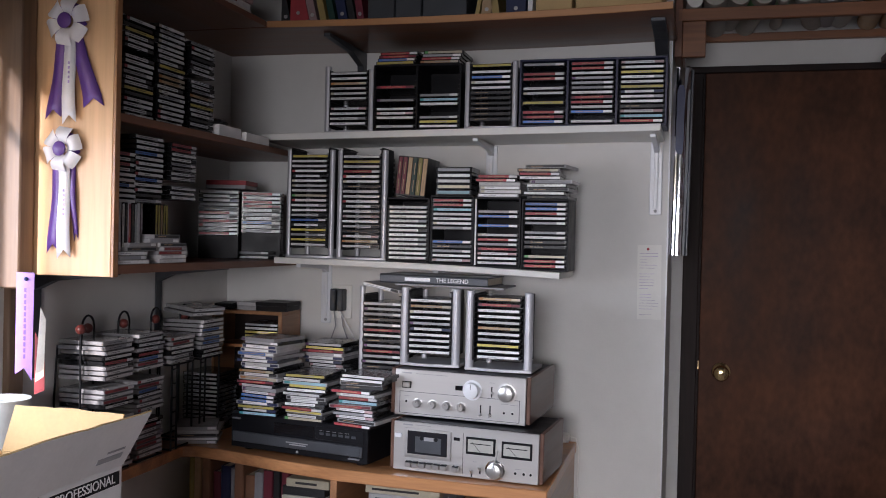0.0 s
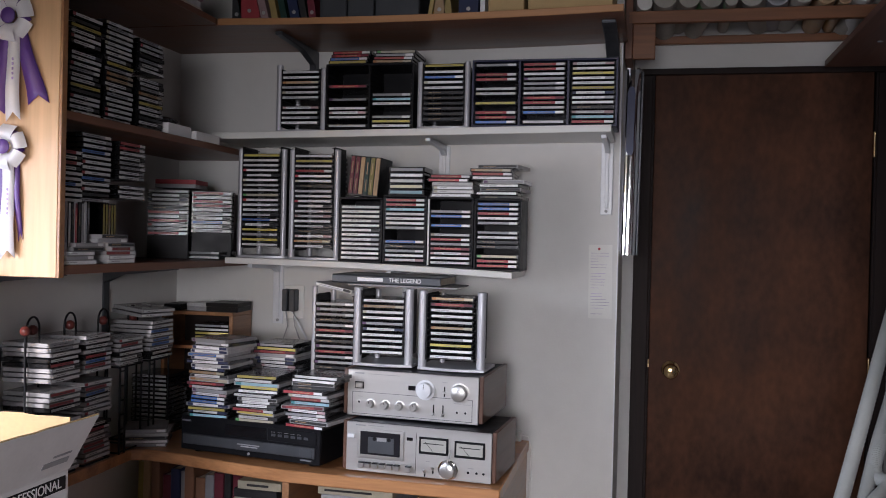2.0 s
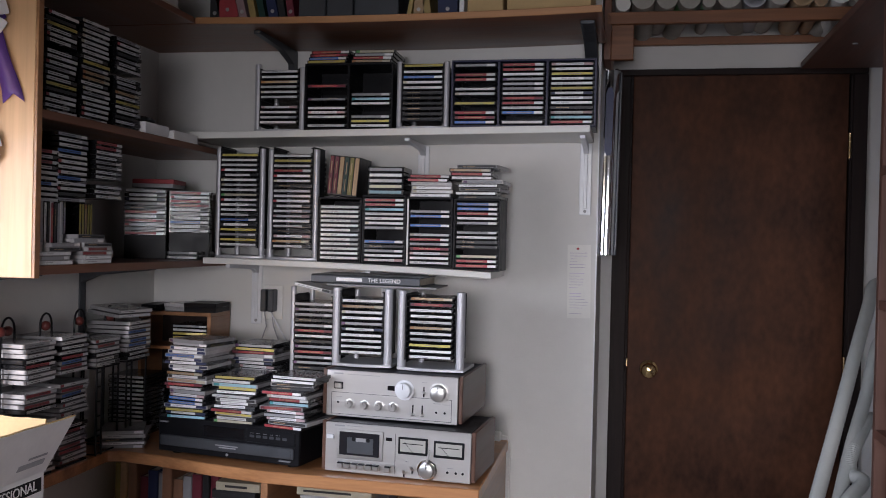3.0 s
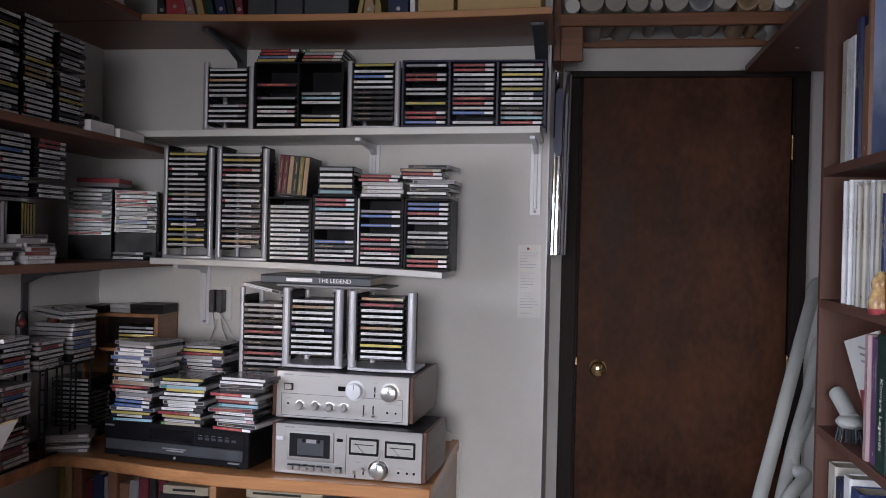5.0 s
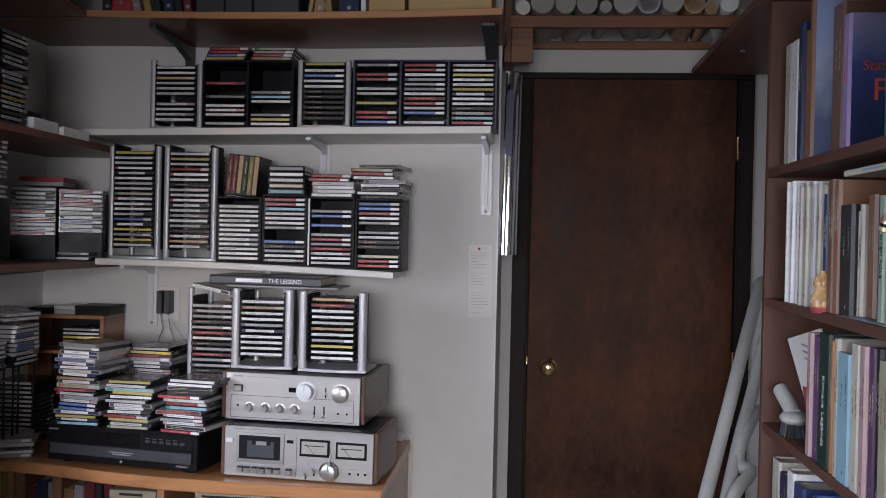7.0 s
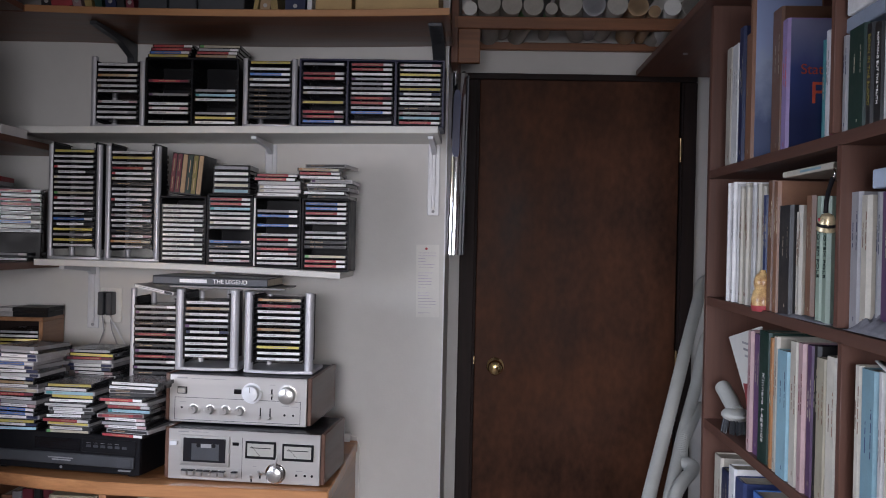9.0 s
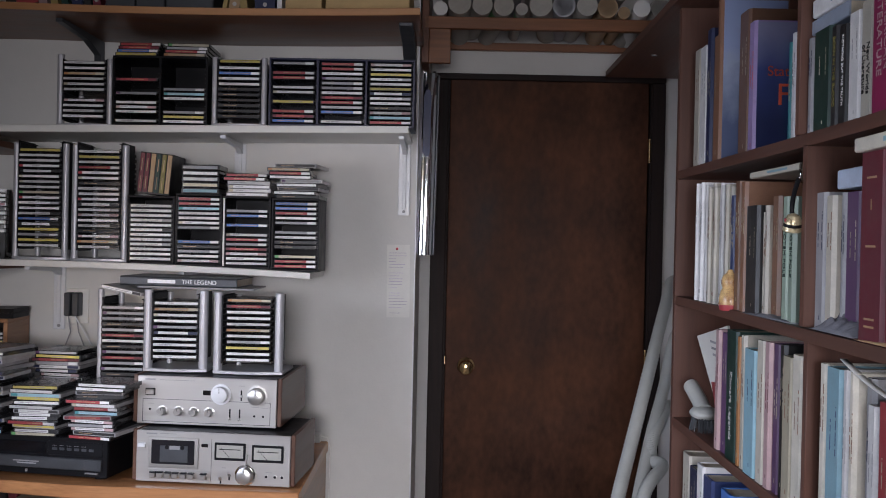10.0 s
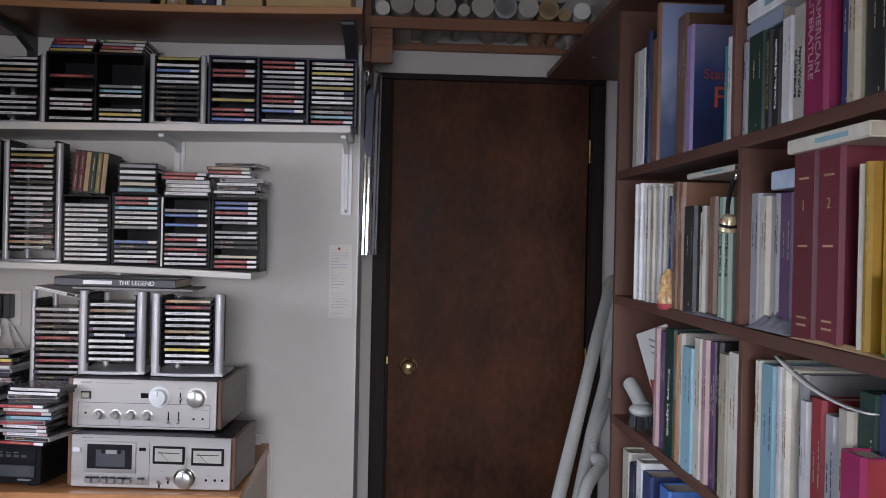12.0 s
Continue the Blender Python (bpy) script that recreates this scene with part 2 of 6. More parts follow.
def words(text, size, material, m, parent, name="lettering", squeeze=1.0, depth=0.0004):
    """Lettering in the built-in font, centred, in the local xy plane of m."""
    cu = bpy.data.curves.new(name, "FONT")
    cu.body, cu.size, cu.align_x, cu.align_y, cu.extrude = text, size, "CENTER", "CENTER", depth
    tmp = bpy.data.objects.new(name, cu)
    scene.collection.objects.link(tmp)
    bpy.context.view_layer.update()
    me = bpy.data.meshes.new_from_object(tmp.evaluated_get(bpy.context.evaluated_depsgraph_get()))
    bpy.data.objects.remove(tmp)
    me.transform(Matrix.Diagonal((squeeze, 1, 1, 1)))
    me.materials.clear()
    me.materials.append(material)
    ob = new(name, me)
    ob.parent, ob.matrix_basis = parent, m
    return ob


FRONT = pose(0, 0, 0, 90)          # lettering that faces -y
TO_LEFT = pose(0, 0, 0, 90, 0, -90)  # lettering that faces -x

# ---- the room ----
XL, XR, YB, YD, YR, ZC = -1.64, 0.88, 2.99, 3.53, -1.8, 2.5
WALL_END = -0.114
setting("floor", block(XL - 0.15, XR + 0.15, YR - 0.15, YD + 0.15, -0.1, 0.0), FLOOR, "dark brown carpet on the room's floor", "floor")
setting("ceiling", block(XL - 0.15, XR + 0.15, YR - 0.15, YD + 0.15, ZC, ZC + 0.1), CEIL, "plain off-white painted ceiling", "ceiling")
setting("wall_back", block(XL, WALL_END, YB, YD + 0.12, 0, ZC), WALL, "white painted wall behind the shelves of discs", "wall")
setting("wall_right", block(XR, XR + 0.12, YR, YD + 0.12, 0, ZC), WALL, "white painted wall behind the bookcase", "wall")
RX0, RX1, RZ0, RZ1 = -0.7, 0.5, 1.05, 1.75
bm = block(XL, RX0, YR - 0.12, YR, 0, ZC)
block(RX1, XR, YR - 0.12, YR, 0, ZC, bm=bm)
block(RX0, RX1, YR - 0.12, YR, 0, RZ0, bm=bm), block(RX0, RX1, YR - 0.12, YR, RZ1, ZC, bm=bm)
setting("wall_rear", bm, WALL, "white painted wall with a window opening", "wall")
WY0, WY1, WZ0, WZ1 = 0.35, 1.757, 1.0, 1.95
bm = block(XL - 0.12, XL, YR, WY0, 0, ZC)
block(XL - 0.12, XL, WY1, YD + 0.12, 0, ZC, bm=bm)
block(XL - 0.12, XL, WY0, WY1, 0, WZ0, bm=bm), block(XL - 0.12, XL, WY0, WY1, WZ1, ZC, bm=bm)
setting("wall_left", bm, WALL, "white painted wall with a wide window opening", "wall")
DX0, DX1, DZ = -0.012, 0.748, 2.016
bm = block(WALL_END, DX0 - 0.02, YD, YD + 0.12, 0, ZC)
block(DX1 + 0.02, XR, YD, YD + 0.12, 0, ZC, bm=bm), block(DX0 - 0.02, DX1 + 0.02, YD, YD + 0.12, DZ + 0.01, ZC, bm=bm)
setting("wall_door", bm, WALL, "white painted wall round the dark door", "wall")
setting("wall_corner_bead", block(WALL_END, WALL_END + 0.004, YB + 0.001, YB + 0.02, 0, ZC), WHITE_METAL, "white metal bead on the wall's corner", "trim")

# door with its casing
door = thing("door_1", "closed dark brown veneered flush door with brass knob", "door", pose(DX0, YD, 0), kind="structure")
W = DX1 - DX0
part("leaf", block(0.003, W - 0.003, 0.008, 0.048, 0.012, DZ - 0.003, 0.002), DOOR_MAT, door, smooth=False)
knob = part("knob", lathe([(0.012, 0.0), (0.012, 0.022), (0.017, 0.03), (0.0275, 0.042), (0.029, 0.052), (0.024, 0.062), (0.012, 0.066), (0.0, 0.0665)], 28,
                          m=pose(0.082, 0.008, 0.918, 90)), BRASS, door, "polished brass knob")
part("rose", lathe([(0.033, 0.0), (0.033, 0.003), (0.026, 0.009), (0.013, 0.011)], 28, m=pose(0.082, 0.008, 0.918, 90)), BRASS, knob)
part("strike_plate", block(-0.006, 0.004, 0.0, 0.02, 0.925, 0.955, 0.001), BRASS, door)
for z in (1.75, 0.95, 0.2):
    part("hinge", rod((W + 0.002, 0.002, z - 0.045), (W + 0.002, 0.002, z + 0.045), 0.006), BRASS, door, "brass butt hinge")
case = thing("door_casing", "dark stained wooden casing round the door", "door frame", pose(DX0, YD, 0), kind="structure")
part("jamb", block(-0.02, -0.001, -0.003, 0.115, 0, DZ), DARK_WOOD, case), part("jamb", block(W + 0.001, W + 0.02, -0.003, 0.115, 0, DZ), DARK_WOOD, case)
part("jamb_head", block(-0.02, W + 0.02, -0.003, 0.115, DZ, DZ + 0.01), DARK_WOOD, case)
part("stop", block(-0.0008, W + 0.0008, 0.049, 0.1, 0, DZ - 0.0005), DARK_WOOD, case)
part("casing_side", block(-0.062, -0.006, -0.016, -0.0035, 0, DZ - 0.0125, 0.003), DARK_WOOD, case)
part("casing_side", block(W + 0.006, W + 0.056, -0.016, -0.0035, 0, DZ - 0.0125, 0.003), DARK_WOOD, case)
part("casing_head", block(-0.062, W + 0.056, -0.016, -0.0035, DZ - 0.012, DZ + 0.012, 0.003), DARK_WOOD, case)

# window by the left wall
win = thing("window_1", "wooden window with a deep casing and light blinds", "window", pose(XL, 0, 0), kind="structure")
part("jamb_casing", block(0.0, 0.02, WY1 + 0.0, WY1 + 0.055, WZ0 - 0.06, WZ1 + 0.06, 0.004), WINDOW_WOOD, win)
part("side_casing", block(0.0, 0.105, WY1 + 0.057, WY1 + 0.107, 1.24, 2.2, 0.004), WINDOW_WOOD, win)
part("lower_casing", block(0.0, 0.02, 1.885, 1.94, WZ0 - 0.03, 1.238, 0.004), WINDOW_WOOD, win)
part("jamb_casing", block(0.0, 0.06, WY0 - 0.09, WY0, WZ0 - 0.06, WZ1 + 0.06, 0.004), WINDOW_WOOD, win)
part("head_casing", block(0.0, 0.06, WY0, WY1, WZ1, WZ1 + 0.09, 0.004), WINDOW_WOOD, win)
part("sill", block(-0.08, 0.1, WY0 - 0.09, WY1 + 0.055, WZ0 - 0.062, WZ0 - 0.035, 0.004), WINDOW_WOOD, win)
part("mullion", block(-0.09, -0.07, 1.0, 1.015, WZ0, WZ1), WINDOW_WOOD, win)
blind = thing("window_blind", "half-raised pale slatted blind hanging in the window", "blind", pose(XL - 0.035, 0, 0))
part("head_rail", block(-0.018, 0.018, WY0 + 0.01, WY1 - 0.01, WZ1 - 0.03, WZ1 - 0.001, 0.002), WHITE_METAL, blind)
part("bottom_rail", block(-0.012, 0.012, WY0 + 0.012, WY1 - 0.012, 1.72, 1.732, 0.002), WHITE_METAL, blind)
slat_mesh = mesh_of("slat", block(-0.0125, 0.0125, WY0 + 0.012, WY1 - 0.012, -0.0006, 0.0006), WHITE_METAL)
for i in range(9):
    sl = new("slat", slat_mesh)
    sl.parent, sl.matrix_basis = blind, pose(0, 0, 1.745 + i * 0.0203, 0, 42, 0)
for y in (WY0 + 0.2, 0.93, WY1 - 0.2):
    part("lift_cord", rod((0.0, y, 1.725), (0.0, y, WZ1 - 0.02), 0.001), WHITE_METAL, blind)

# unseen window added in the rear wall; its drawn roller shade blocks the sun
rear = thing("window_2", "window with a white roller shade drawn down", "window", pose(0, YR, 0), kind="structure")
part("shade", block(RX0 + 0.002, RX1 - 0.002, -0.07, -0.066, RZ0 + 0.002, RZ1 - 0.05), WHITE_BOARD, rear, "drawn white roller shade")
part("roller", rod((RX0 + 0.002, -0.07, RZ1 - 0.025), (RX1 - 0.002, -0.07, RZ1 - 0.025), 0.022), WHITE_METAL, rear)
part("sill", block(RX0 - 0.03, RX1 + 0.03, 0.0, 0.04, RZ0 - 0.025, RZ0 - 0.001, 0.002), WHITE_BOARD, rear)

# ---- shelves, desk and bookcase ----


def bowed_board(x0, x1, y0, y1, thick, height, n=16):
    """A board along x whose top follows height(x)."""
    bm = bmesh.new()
    rows = []
    for i in range(n + 1):
        x = x0 + (x1 - x0) * i / n
        z = height(x)
        rows.append([bm.verts.new(p) for p in ((x, y0, z), (x, y1, z), (x, y1, z - thick), (x, y0, z - thick))])
    for a, b in zip(rows, rows[1:]):
        for k in range(4):
            bm.faces.new((a[k], a[(k + 1) % 4], b[(k + 1) % 4], b[k]))
    bm.faces.new(rows[0]), bm.faces.new(rows[-1][::-1])
    bmesh.ops.recalc_face_normals(bm, faces=bm.faces[:])
    long = [e for e in bm.edges if abs(e.verts[0].co.x - e.verts[1].co.x) > 1e-5]
    bmesh.ops.bevel(bm, geom=long, offset=0.0015, segments=1, affect="EDGES")
    return bm


def z_upper(x):
    return 1.701 + 0.02 * (x + 1.363) / 1.235


def z_lower(x):
    return 1.3085 - 0.0205 * ((x + 1.32) / 0.92) ** 2


def z_top(x):
    u = (x + 1.3) / 1.2
    return 2.03 - 0.009 * (1 - (2 * u - 1) ** 2) + 0.004 * u if -1.3 < x else 2.03


WX0 = XL + 0.002
s = thing("wall_shelf", "long white painted board on white metal brackets", "shelf")
part("board", bowed_board(-1.37, -0.128, 2.70, YB - 0.002, 0.021, z_upper), WHITE_BOARD, s)
s2 = thing("wall_shelf", "bent white painted board sagging at its free end", "shelf")
part("board", bowed_board(-1.317, -0.405, 2.70, YB - 0.002, 0.019, z_lower), WHITE_BOARD, s2)
s3 = thing("wall_shelf", "long sagging stained wooden shelf with lighter front edge", "shelf")
part("board", bowed_board(WX0, -0.097, 2.585, YB - 0.002, 0.019, z_top), SHELF_X, s3)
part("edge_strip", bowed_board(-1.297, -0.097, 2.578, 2.5845, 0.0195, z_top), EDGE_X, s3, "lighter wooden edging")


def shelf_bracket(shelf, x, z, drop, reach, material, label):
    """Wall standard with a tapering arm under a board."""
    b = part("bracket", prism([(YB - 0.006, z - 0.002), (YB - reach, z - 0.002), (YB - reach, z - 0.012), (YB - 0.05, z - 0.022), (YB - 0.02, z - 0.035), (YB - 0.006, z - 0.035)],
                              x - 0.008, x + 0.008, 0.001, axis="x"), material, shelf, label)
    part("upright", block(x - 0.019, x + 0.019, YB - 0.006, YB - 0.0005, z - drop, z - 0.003, 0.002), material, b)
    part("rib", block(x - 0.006, x + 0.006, YB - 0.011, YB - 0.0062, z - drop + 0.02, z - 0.02, 0.002), material, b)
    for zz in (z - drop + 0.012, z - 0.075):
        part("screw", rod((x, YB - 0.0062, zz), (x, YB - 0.0095, zz), 0.005), GREY, b)


for x in (-0.151, -0.68):
    shelf_bracket(s, x, z_upper(x) - 0.021, 0.23, 0.24, WHITE_METAL, "white enamelled shelf bracket")
for x in (-1.255, -0.795):
    shelf_bracket(s2, x, z_lower(x) - 0.019, 0.21, 0.24, WHITE_METAL, "white enamelled shelf bracket")
for x, half in ((-0.14, 0.02), (-1.135, 0.011)):
    z = z_top(x) - 0.019
    bm = prism([(YB - 0.004, z - 0.001), (2.66, z - 0.001), (2.66, z - 0.012), (2.85, z - 0.022), (2.95, z - 0.05), (YB - 0.03, z - 0.13), (YB - 0.004, z - 0.13)], x - half, x + half, 0.002, axis="x")
    part("bracket", bm, DARK_METAL, s3, "dark grey metal bracket")

# left wall: boards between an end panel and the corner
ls = thing("side_shelf_unit", "stained wooden wall shelves with a light birch end panel", "shelf")
part("lower_board", block(WX0, -1.32, 1.885, YB - 0.002, 1.279, 1.300, 0.0015), SHELF_Y, ls)
part("middle_board", block(WX0, -1.32, 1.885, YB - 0.002, 1.637, 1.657, 0.0015), SHELF_Y, ls)
part("upper_board", block(WX0, -1.30, 1.885, 2.577, 2.011, 2.03, 0.0015), SHELF_Y, ls)
part("end_panel", block(WX0, -1.326, 1.866, 1.8845, 1.272, 2.32, 0.0012), PANEL, ls, "birch end panel")
part("edge_strip", block(-1.3255, -1.318, 1.866, 1.8845, 1.272, 2.32, 0.001), EDGE_X, ls)
for y in (2.0, 2.55):
    b = part("bracket", prism([(XL + 0.003, 1.2785), (-1.4, 1.2785), (-1.4, 1.27), (-1.58, 1.25), (XL + 0.003, 1.225)], y - 0.014, y + 0.014, 0.001, axis="y"),
             DARK_METAL, ls, "dark grey metal bracket")
    part("upright", block(XL + 0.0005, XL + 0.006, y - 0.016, y + 0.016, 1.0, 1.275, 0.001), DARK_METAL, b)

# desk in the corner
ZD = 0.737
desk = thing("corner_desk", "varnished pine corner desk with open cubbies below", "desk")
outline = [(WX0, YB - 0.002), (WX0, 1.55), (-1.49, 1.55), (-1.492, 2.3), (-1.498, 2.478), (-1.46, 2.494), (-1.33, 2.471), (-1.15, 2.42), (-0.98, 2.387), (-0.78, 2.374), (-0.372, 2.364), (-0.379, YB - 0.002)]
part("top", prism(outline, ZD - 0.034, ZD, 0.003), OAK_X, desk, "worn varnished pine top")
part("end_panel", block(-0.405, -0.384, 2.385, YB - 0.003, 0.0, ZD - 0.0345, 0.002), OAK_Y, desk)
part("divider", block(-0.982, -0.962, 2.392, YB - 0.003, 0.0, ZD - 0.0345, 0.001), OAK_Y, desk)
part("back_panel", block(WX0, -0.406, YB - 0.012, YB - 0.003, 0.0, ZD - 0.0345), OAK_X, desk)
part("cubby_floor", block(-0.961, -0.406, 2.40, YB - 0.013, 0.40, 0.42, 0.001), OAK_X, desk)
part("cubby_floor", block(-1.60, -0.983, 2.52, YB - 0.013, 0.40, 0.42, 0.001), OAK_X, desk)
part("side_panel", block(WX0, -1.52, 1.56, 1.58, 0.0, ZD - 0.0345), OAK_Y, desk)

# bookcase on the right wall
bc = thing("bookcase", "tall dark walnut bookcase packed with books", "bookcase")
XB, XBK = 0.58, XR - 0.003
part("end_panel", block(XB, XBK, 2.386, 2.408, 0, 1.9995, 0.0015), CASE_Z, bc)
part("end_panel", block(XB, XBK, 0.25, 0.272, 0, 1.9995, 0.0015), CASE_Z, bc)
part("top_board", block(0.553, XBK, 0.25, 3.39, 2.0, 2.022, 0.002), CASE_Y, bc)
part("back_panel", block(XBK - 0.006, XBK, 0.2725, 2.3855, 0, 1.9995), CASE_Z, bc)
for z in (1.58, 1.26, 0.95, 0.62, 0.3, 0.08):
    sag = 0.006 if z > 0.9 else 0.003
    bm = bmesh.new()
    rows = []
    for i in range(13):
        y = 0.2725 + (2.3855 - 0.2725) * i / 12
        u = (y - 0.27) / 2.12
        zz = z - sag * math.sin(math.pi * u) ** 2
        rows.append([bm.verts.new(p) for p in ((XB + 0.001, y, zz), (XBK - 0.007, y, zz), (XBK - 0.007, y, zz - 0.021), (XB + 0.001, y, zz - 0.021))])
    for a, b in zip(rows, rows[1:]):
        for k in range(4):
            bm.faces.new((a[k], a[(k + 1) % 4], b[(k + 1) % 4], b[k]))
    bm.faces.new(rows[0]), bm.faces.new(rows[-1][::-1])
    part("shelf_board", bm, CASE_Y, bc)
for y, z0, z1 in ((1.565, 1.58, 1.9995), (1.526, 1.26, 1.5585), (1.504, 0.95, 1.2385), (1.49, 0.62, 0.9285)):
    part("upright", block(XB + 0.001, XBK - 0.007, y, y + 0.017, z0 - 0.003, z1 - 0.001, 0.0012), CASE_Z, bc)
part("screw_cap", rod((0.64, 2.98, 1.9992), (0.64, 2.98, 1.997), 0.008), GREY, bc)

# rack over the door
rk = thing("roll_rack", "open wooden slat rack holding paper rolls above the door", "rack")
part("front_slat", block(-0.10, 0.70, 3.10, 3.125, 2.10, 2.14, 0.002), RACK_WOOD, rk)
part("back_slat", block(-0.10, 0.76, 3.49, 3.515, 2.112, 2.14, 0.002), RACK_WOOD, rk)
part("end_board", block(-0.109, -0.085, 3.10, YD - 0.001, 1.985, 2.40, 0.002), SHELF_Y, rk)
part("front_post", block(-0.0845, -0.012, 3.105, 3.125, 1.985, 2.0995, 0.002), RACK_WOOD, rk)
part("wall_cleat", block(0.70, XR - 0.001, 3.10, 3.125, 2.10, 2.14, 0.002), RACK_WOOD, rk)

# ---- discs and racks ----
import itertools
CD_W, CD_D, CD_H = 0.125, 0.142, 0.0102
SPINES = [("white",) * 3, ("white", "white", "grey"), ("white", "white", "black"), ("red", "white", "white"), ("cream", "white", "white"), ("yellow",) * 3,
          ("black", "white", "black"), ("black",) * 3, ("red", "red", "white"), ("blue", "blue", "white"), ("purple", "grey", "grey"), ("green", "cream", "cream"),
          ("orange", "tan", "cream"), ("grey", "grey", "white"), ("teal", "sky", "sky"), ("burgundy", "red", "burgundy"), ("pink", "white", "pink"), ("navy", "white", "navy")]
SPINE_WORD = ["white", "white and grey", "white and black", "white and red", "cream", "yellow", "black and white", "black", "red", "blue", "purple-grey",
              "green and cream", "orange and tan", "grey", "pale teal", "dark red", "pink", "navy"]
bm = block(-CD_W / 2, CD_W / 2, 0, CD_D, 0, CD_H, 0.0006)
CASE_MESH = mesh_of("jewel_case", bm, CASE)
PALE_MESH = CASE_MESH.copy()
PALE_MESH.materials[0] = CASE_PALE


INK = itertools.cycle([(-0.044, -0.006), (-0.03, 0.022), (-0.046, 0.03), (-0.02, 0.004), (-0.04, -0.018), (-0.012, 0.028), (-0.045, 0.012)])


def spine_mesh(tones, reach=0.059):
    """Spine card of three tones with a line of unreadable small print."""
    bm = bmesh.new()
    cuts = [-reach, -0.048, 0.034, reach]
    for k in range(3):
        before = len(bm.faces)
        block(cuts[k], cuts[k + 1], -0.0007, 0.0003, 0.0017, 0.0087, bm=bm)
        bm.faces.ensure_lookup_table()
        for f in bm.faces[before:]:
            f.material_index = k
    before = len(bm.faces)
    a, c = next(INK)
    for p, q in ((a, a + 0.3 * (c - a)), (a + 0.36 * (c - a), c)):
        block(p, q, -0.0009, -0.0008, 0.0045, 0.006, bm=bm)
    bm.faces.ensure_lookup_table()
    for f in bm.faces[before:]:
        f.material_index = 3
    ink = "grey" if tones[1] in ("white", "cream", "yellow", "pink", "sky", "tan", "grey") else "tan" if tones[1] in ("black", "navy", "burgundy", "purple", "blue", "red") else "black"
    return mesh_of("spine_label", bm, *[TINT[t] for t in tones], TINT[ink])


SPINE_MESH = [spine_mesh(t) for t in SPINES]
WIDE_SPINE = [spine_mesh(t, 0.066) for t in SPINES]
WIDE_CASE = mesh_of("jewel_case", block(-CD_D / 2, CD_D / 2, 0, CD_W, 0, CD_H, 0.0006), CASE)
WIDE_PALE = WIDE_CASE.copy()
WIDE_PALE.materials[0] = CASE_PALE
MIX = [0, 0, 0, 0, 0, 1, 1, 2, 2, 3, 3, 4, 6, 7, 8, 9, 10, 13, 12, 15]


JOINED = []
FAR_GROUPS = ("discs on the side shelf", "discs in wire towers", "discs in far towers")


def disc(m, style, where, group, pale=False, wide=False):
    if group in FAR_GROUPS:
        JOINED.append((m, style, pale))
        return None
    ob = new("compact_disc", (WIDE_PALE if pale else WIDE_CASE) if wide else (PALE_MESH if pale else CASE_MESH))
    ob.matrix_basis = m
    sp = new("spine_label", (WIDE_SPINE if wide else SPINE_MESH)[style])
    sp.parent = ob
    return tagged(ob, "disc case with %s spine %s" % (SPINE_WORD[style], where), "compact disc", group)


rnd = random.Random(4)


def column(x, y, z, count, pitch, where, group, turn=0.0, mix=MIX, skip=(), jitter=0.0015, styles=None, pale=False):
    """Discs one over the other in a rack, spines towards the front."""
    for i in range(count):
        st = styles[i % len(styles)] if styles else rnd.choice(mix)
        if i in skip:
            continue
        off = Matrix.Translation((rnd.uniform(-jitter, jitter), rnd.uniform(-0.002, 0.003), 0))
        disc(pose(x, y, z + i * pitch, 0, 0, turn) @ off, st, where, group, pale)


def comb(back, root, tip, z, pitch, count, thick, y0, y1):
    """A strip with level teeth, all of one piece."""
    line = [(back, z - 0.004)]
    for i in range(count):
        a = z + i * pitch
        line += [(root, a), (tip, a), (tip, a + thick), (root, a + thick)]
    return prism(line + [(back, z + (count - 1) * pitch + thick + 0.004)], y0, y1, axis="y")


def silver_tower(x0, x1, y, z, h, label, slots, first, pitch=0.0158, lean=0, high_left=0.0, high_right=0.0, depth=0.14):
    """Tower of silver posts with black slotted strips on a curved base plate."""
    w = x1 - x0
    t = thing("disc_tower", label, "disc rack", pose((x0 + x1) / 2, y, z, 0, 0, lean), group="silver disc towers")
    rim = [(-w / 2, 0.012)] + [(-w / 2 + w * k / 10, 0.012 - 0.014 * math.sin(math.pi * k / 10)) for k in range(1, 10)] + [(w / 2, 0.012), (w / 2, depth), (-w / 2, depth)]
    part("base_plate", prism(rim, 0.0, 0.009, 0.0015), TOWER, t)
    for sx, extra in ((-1, high_left), (1, high_right)):
        rp = min(0.0125, max(0.0085, (w / 2 - 0.0635) / 2))
        cx = sx * (w / 2 - rp)
        post = part("post", lathe([(0.0, 0.0088), (rp, 0.0088), (rp, h + extra - 0.002), (rp - 0.0018, h + extra), (0.0, h + extra)], 18, m=pose(cx, 0.018, 0)), TOWER, t)
        part("slot_strip", comb(cx - sx * (rp - 0.0025), cx - sx * (rp + 0.0015), cx - sx * (rp + 0.0065), first - 0.0036, pitch, slots + 1, 0.0022, 0.0105, depth - 0.02), BLACK, post,
             "black ribbed slot strip", smooth=False)
        part("rear_post", lathe([(0.0, 0.0088), (0.008, 0.0088), (0.008, h - 0.012), (0.0, h - 0.012)], 14, m=pose(cx * 0.66, depth - 0.03, 0)), TOWER, t)
    return t


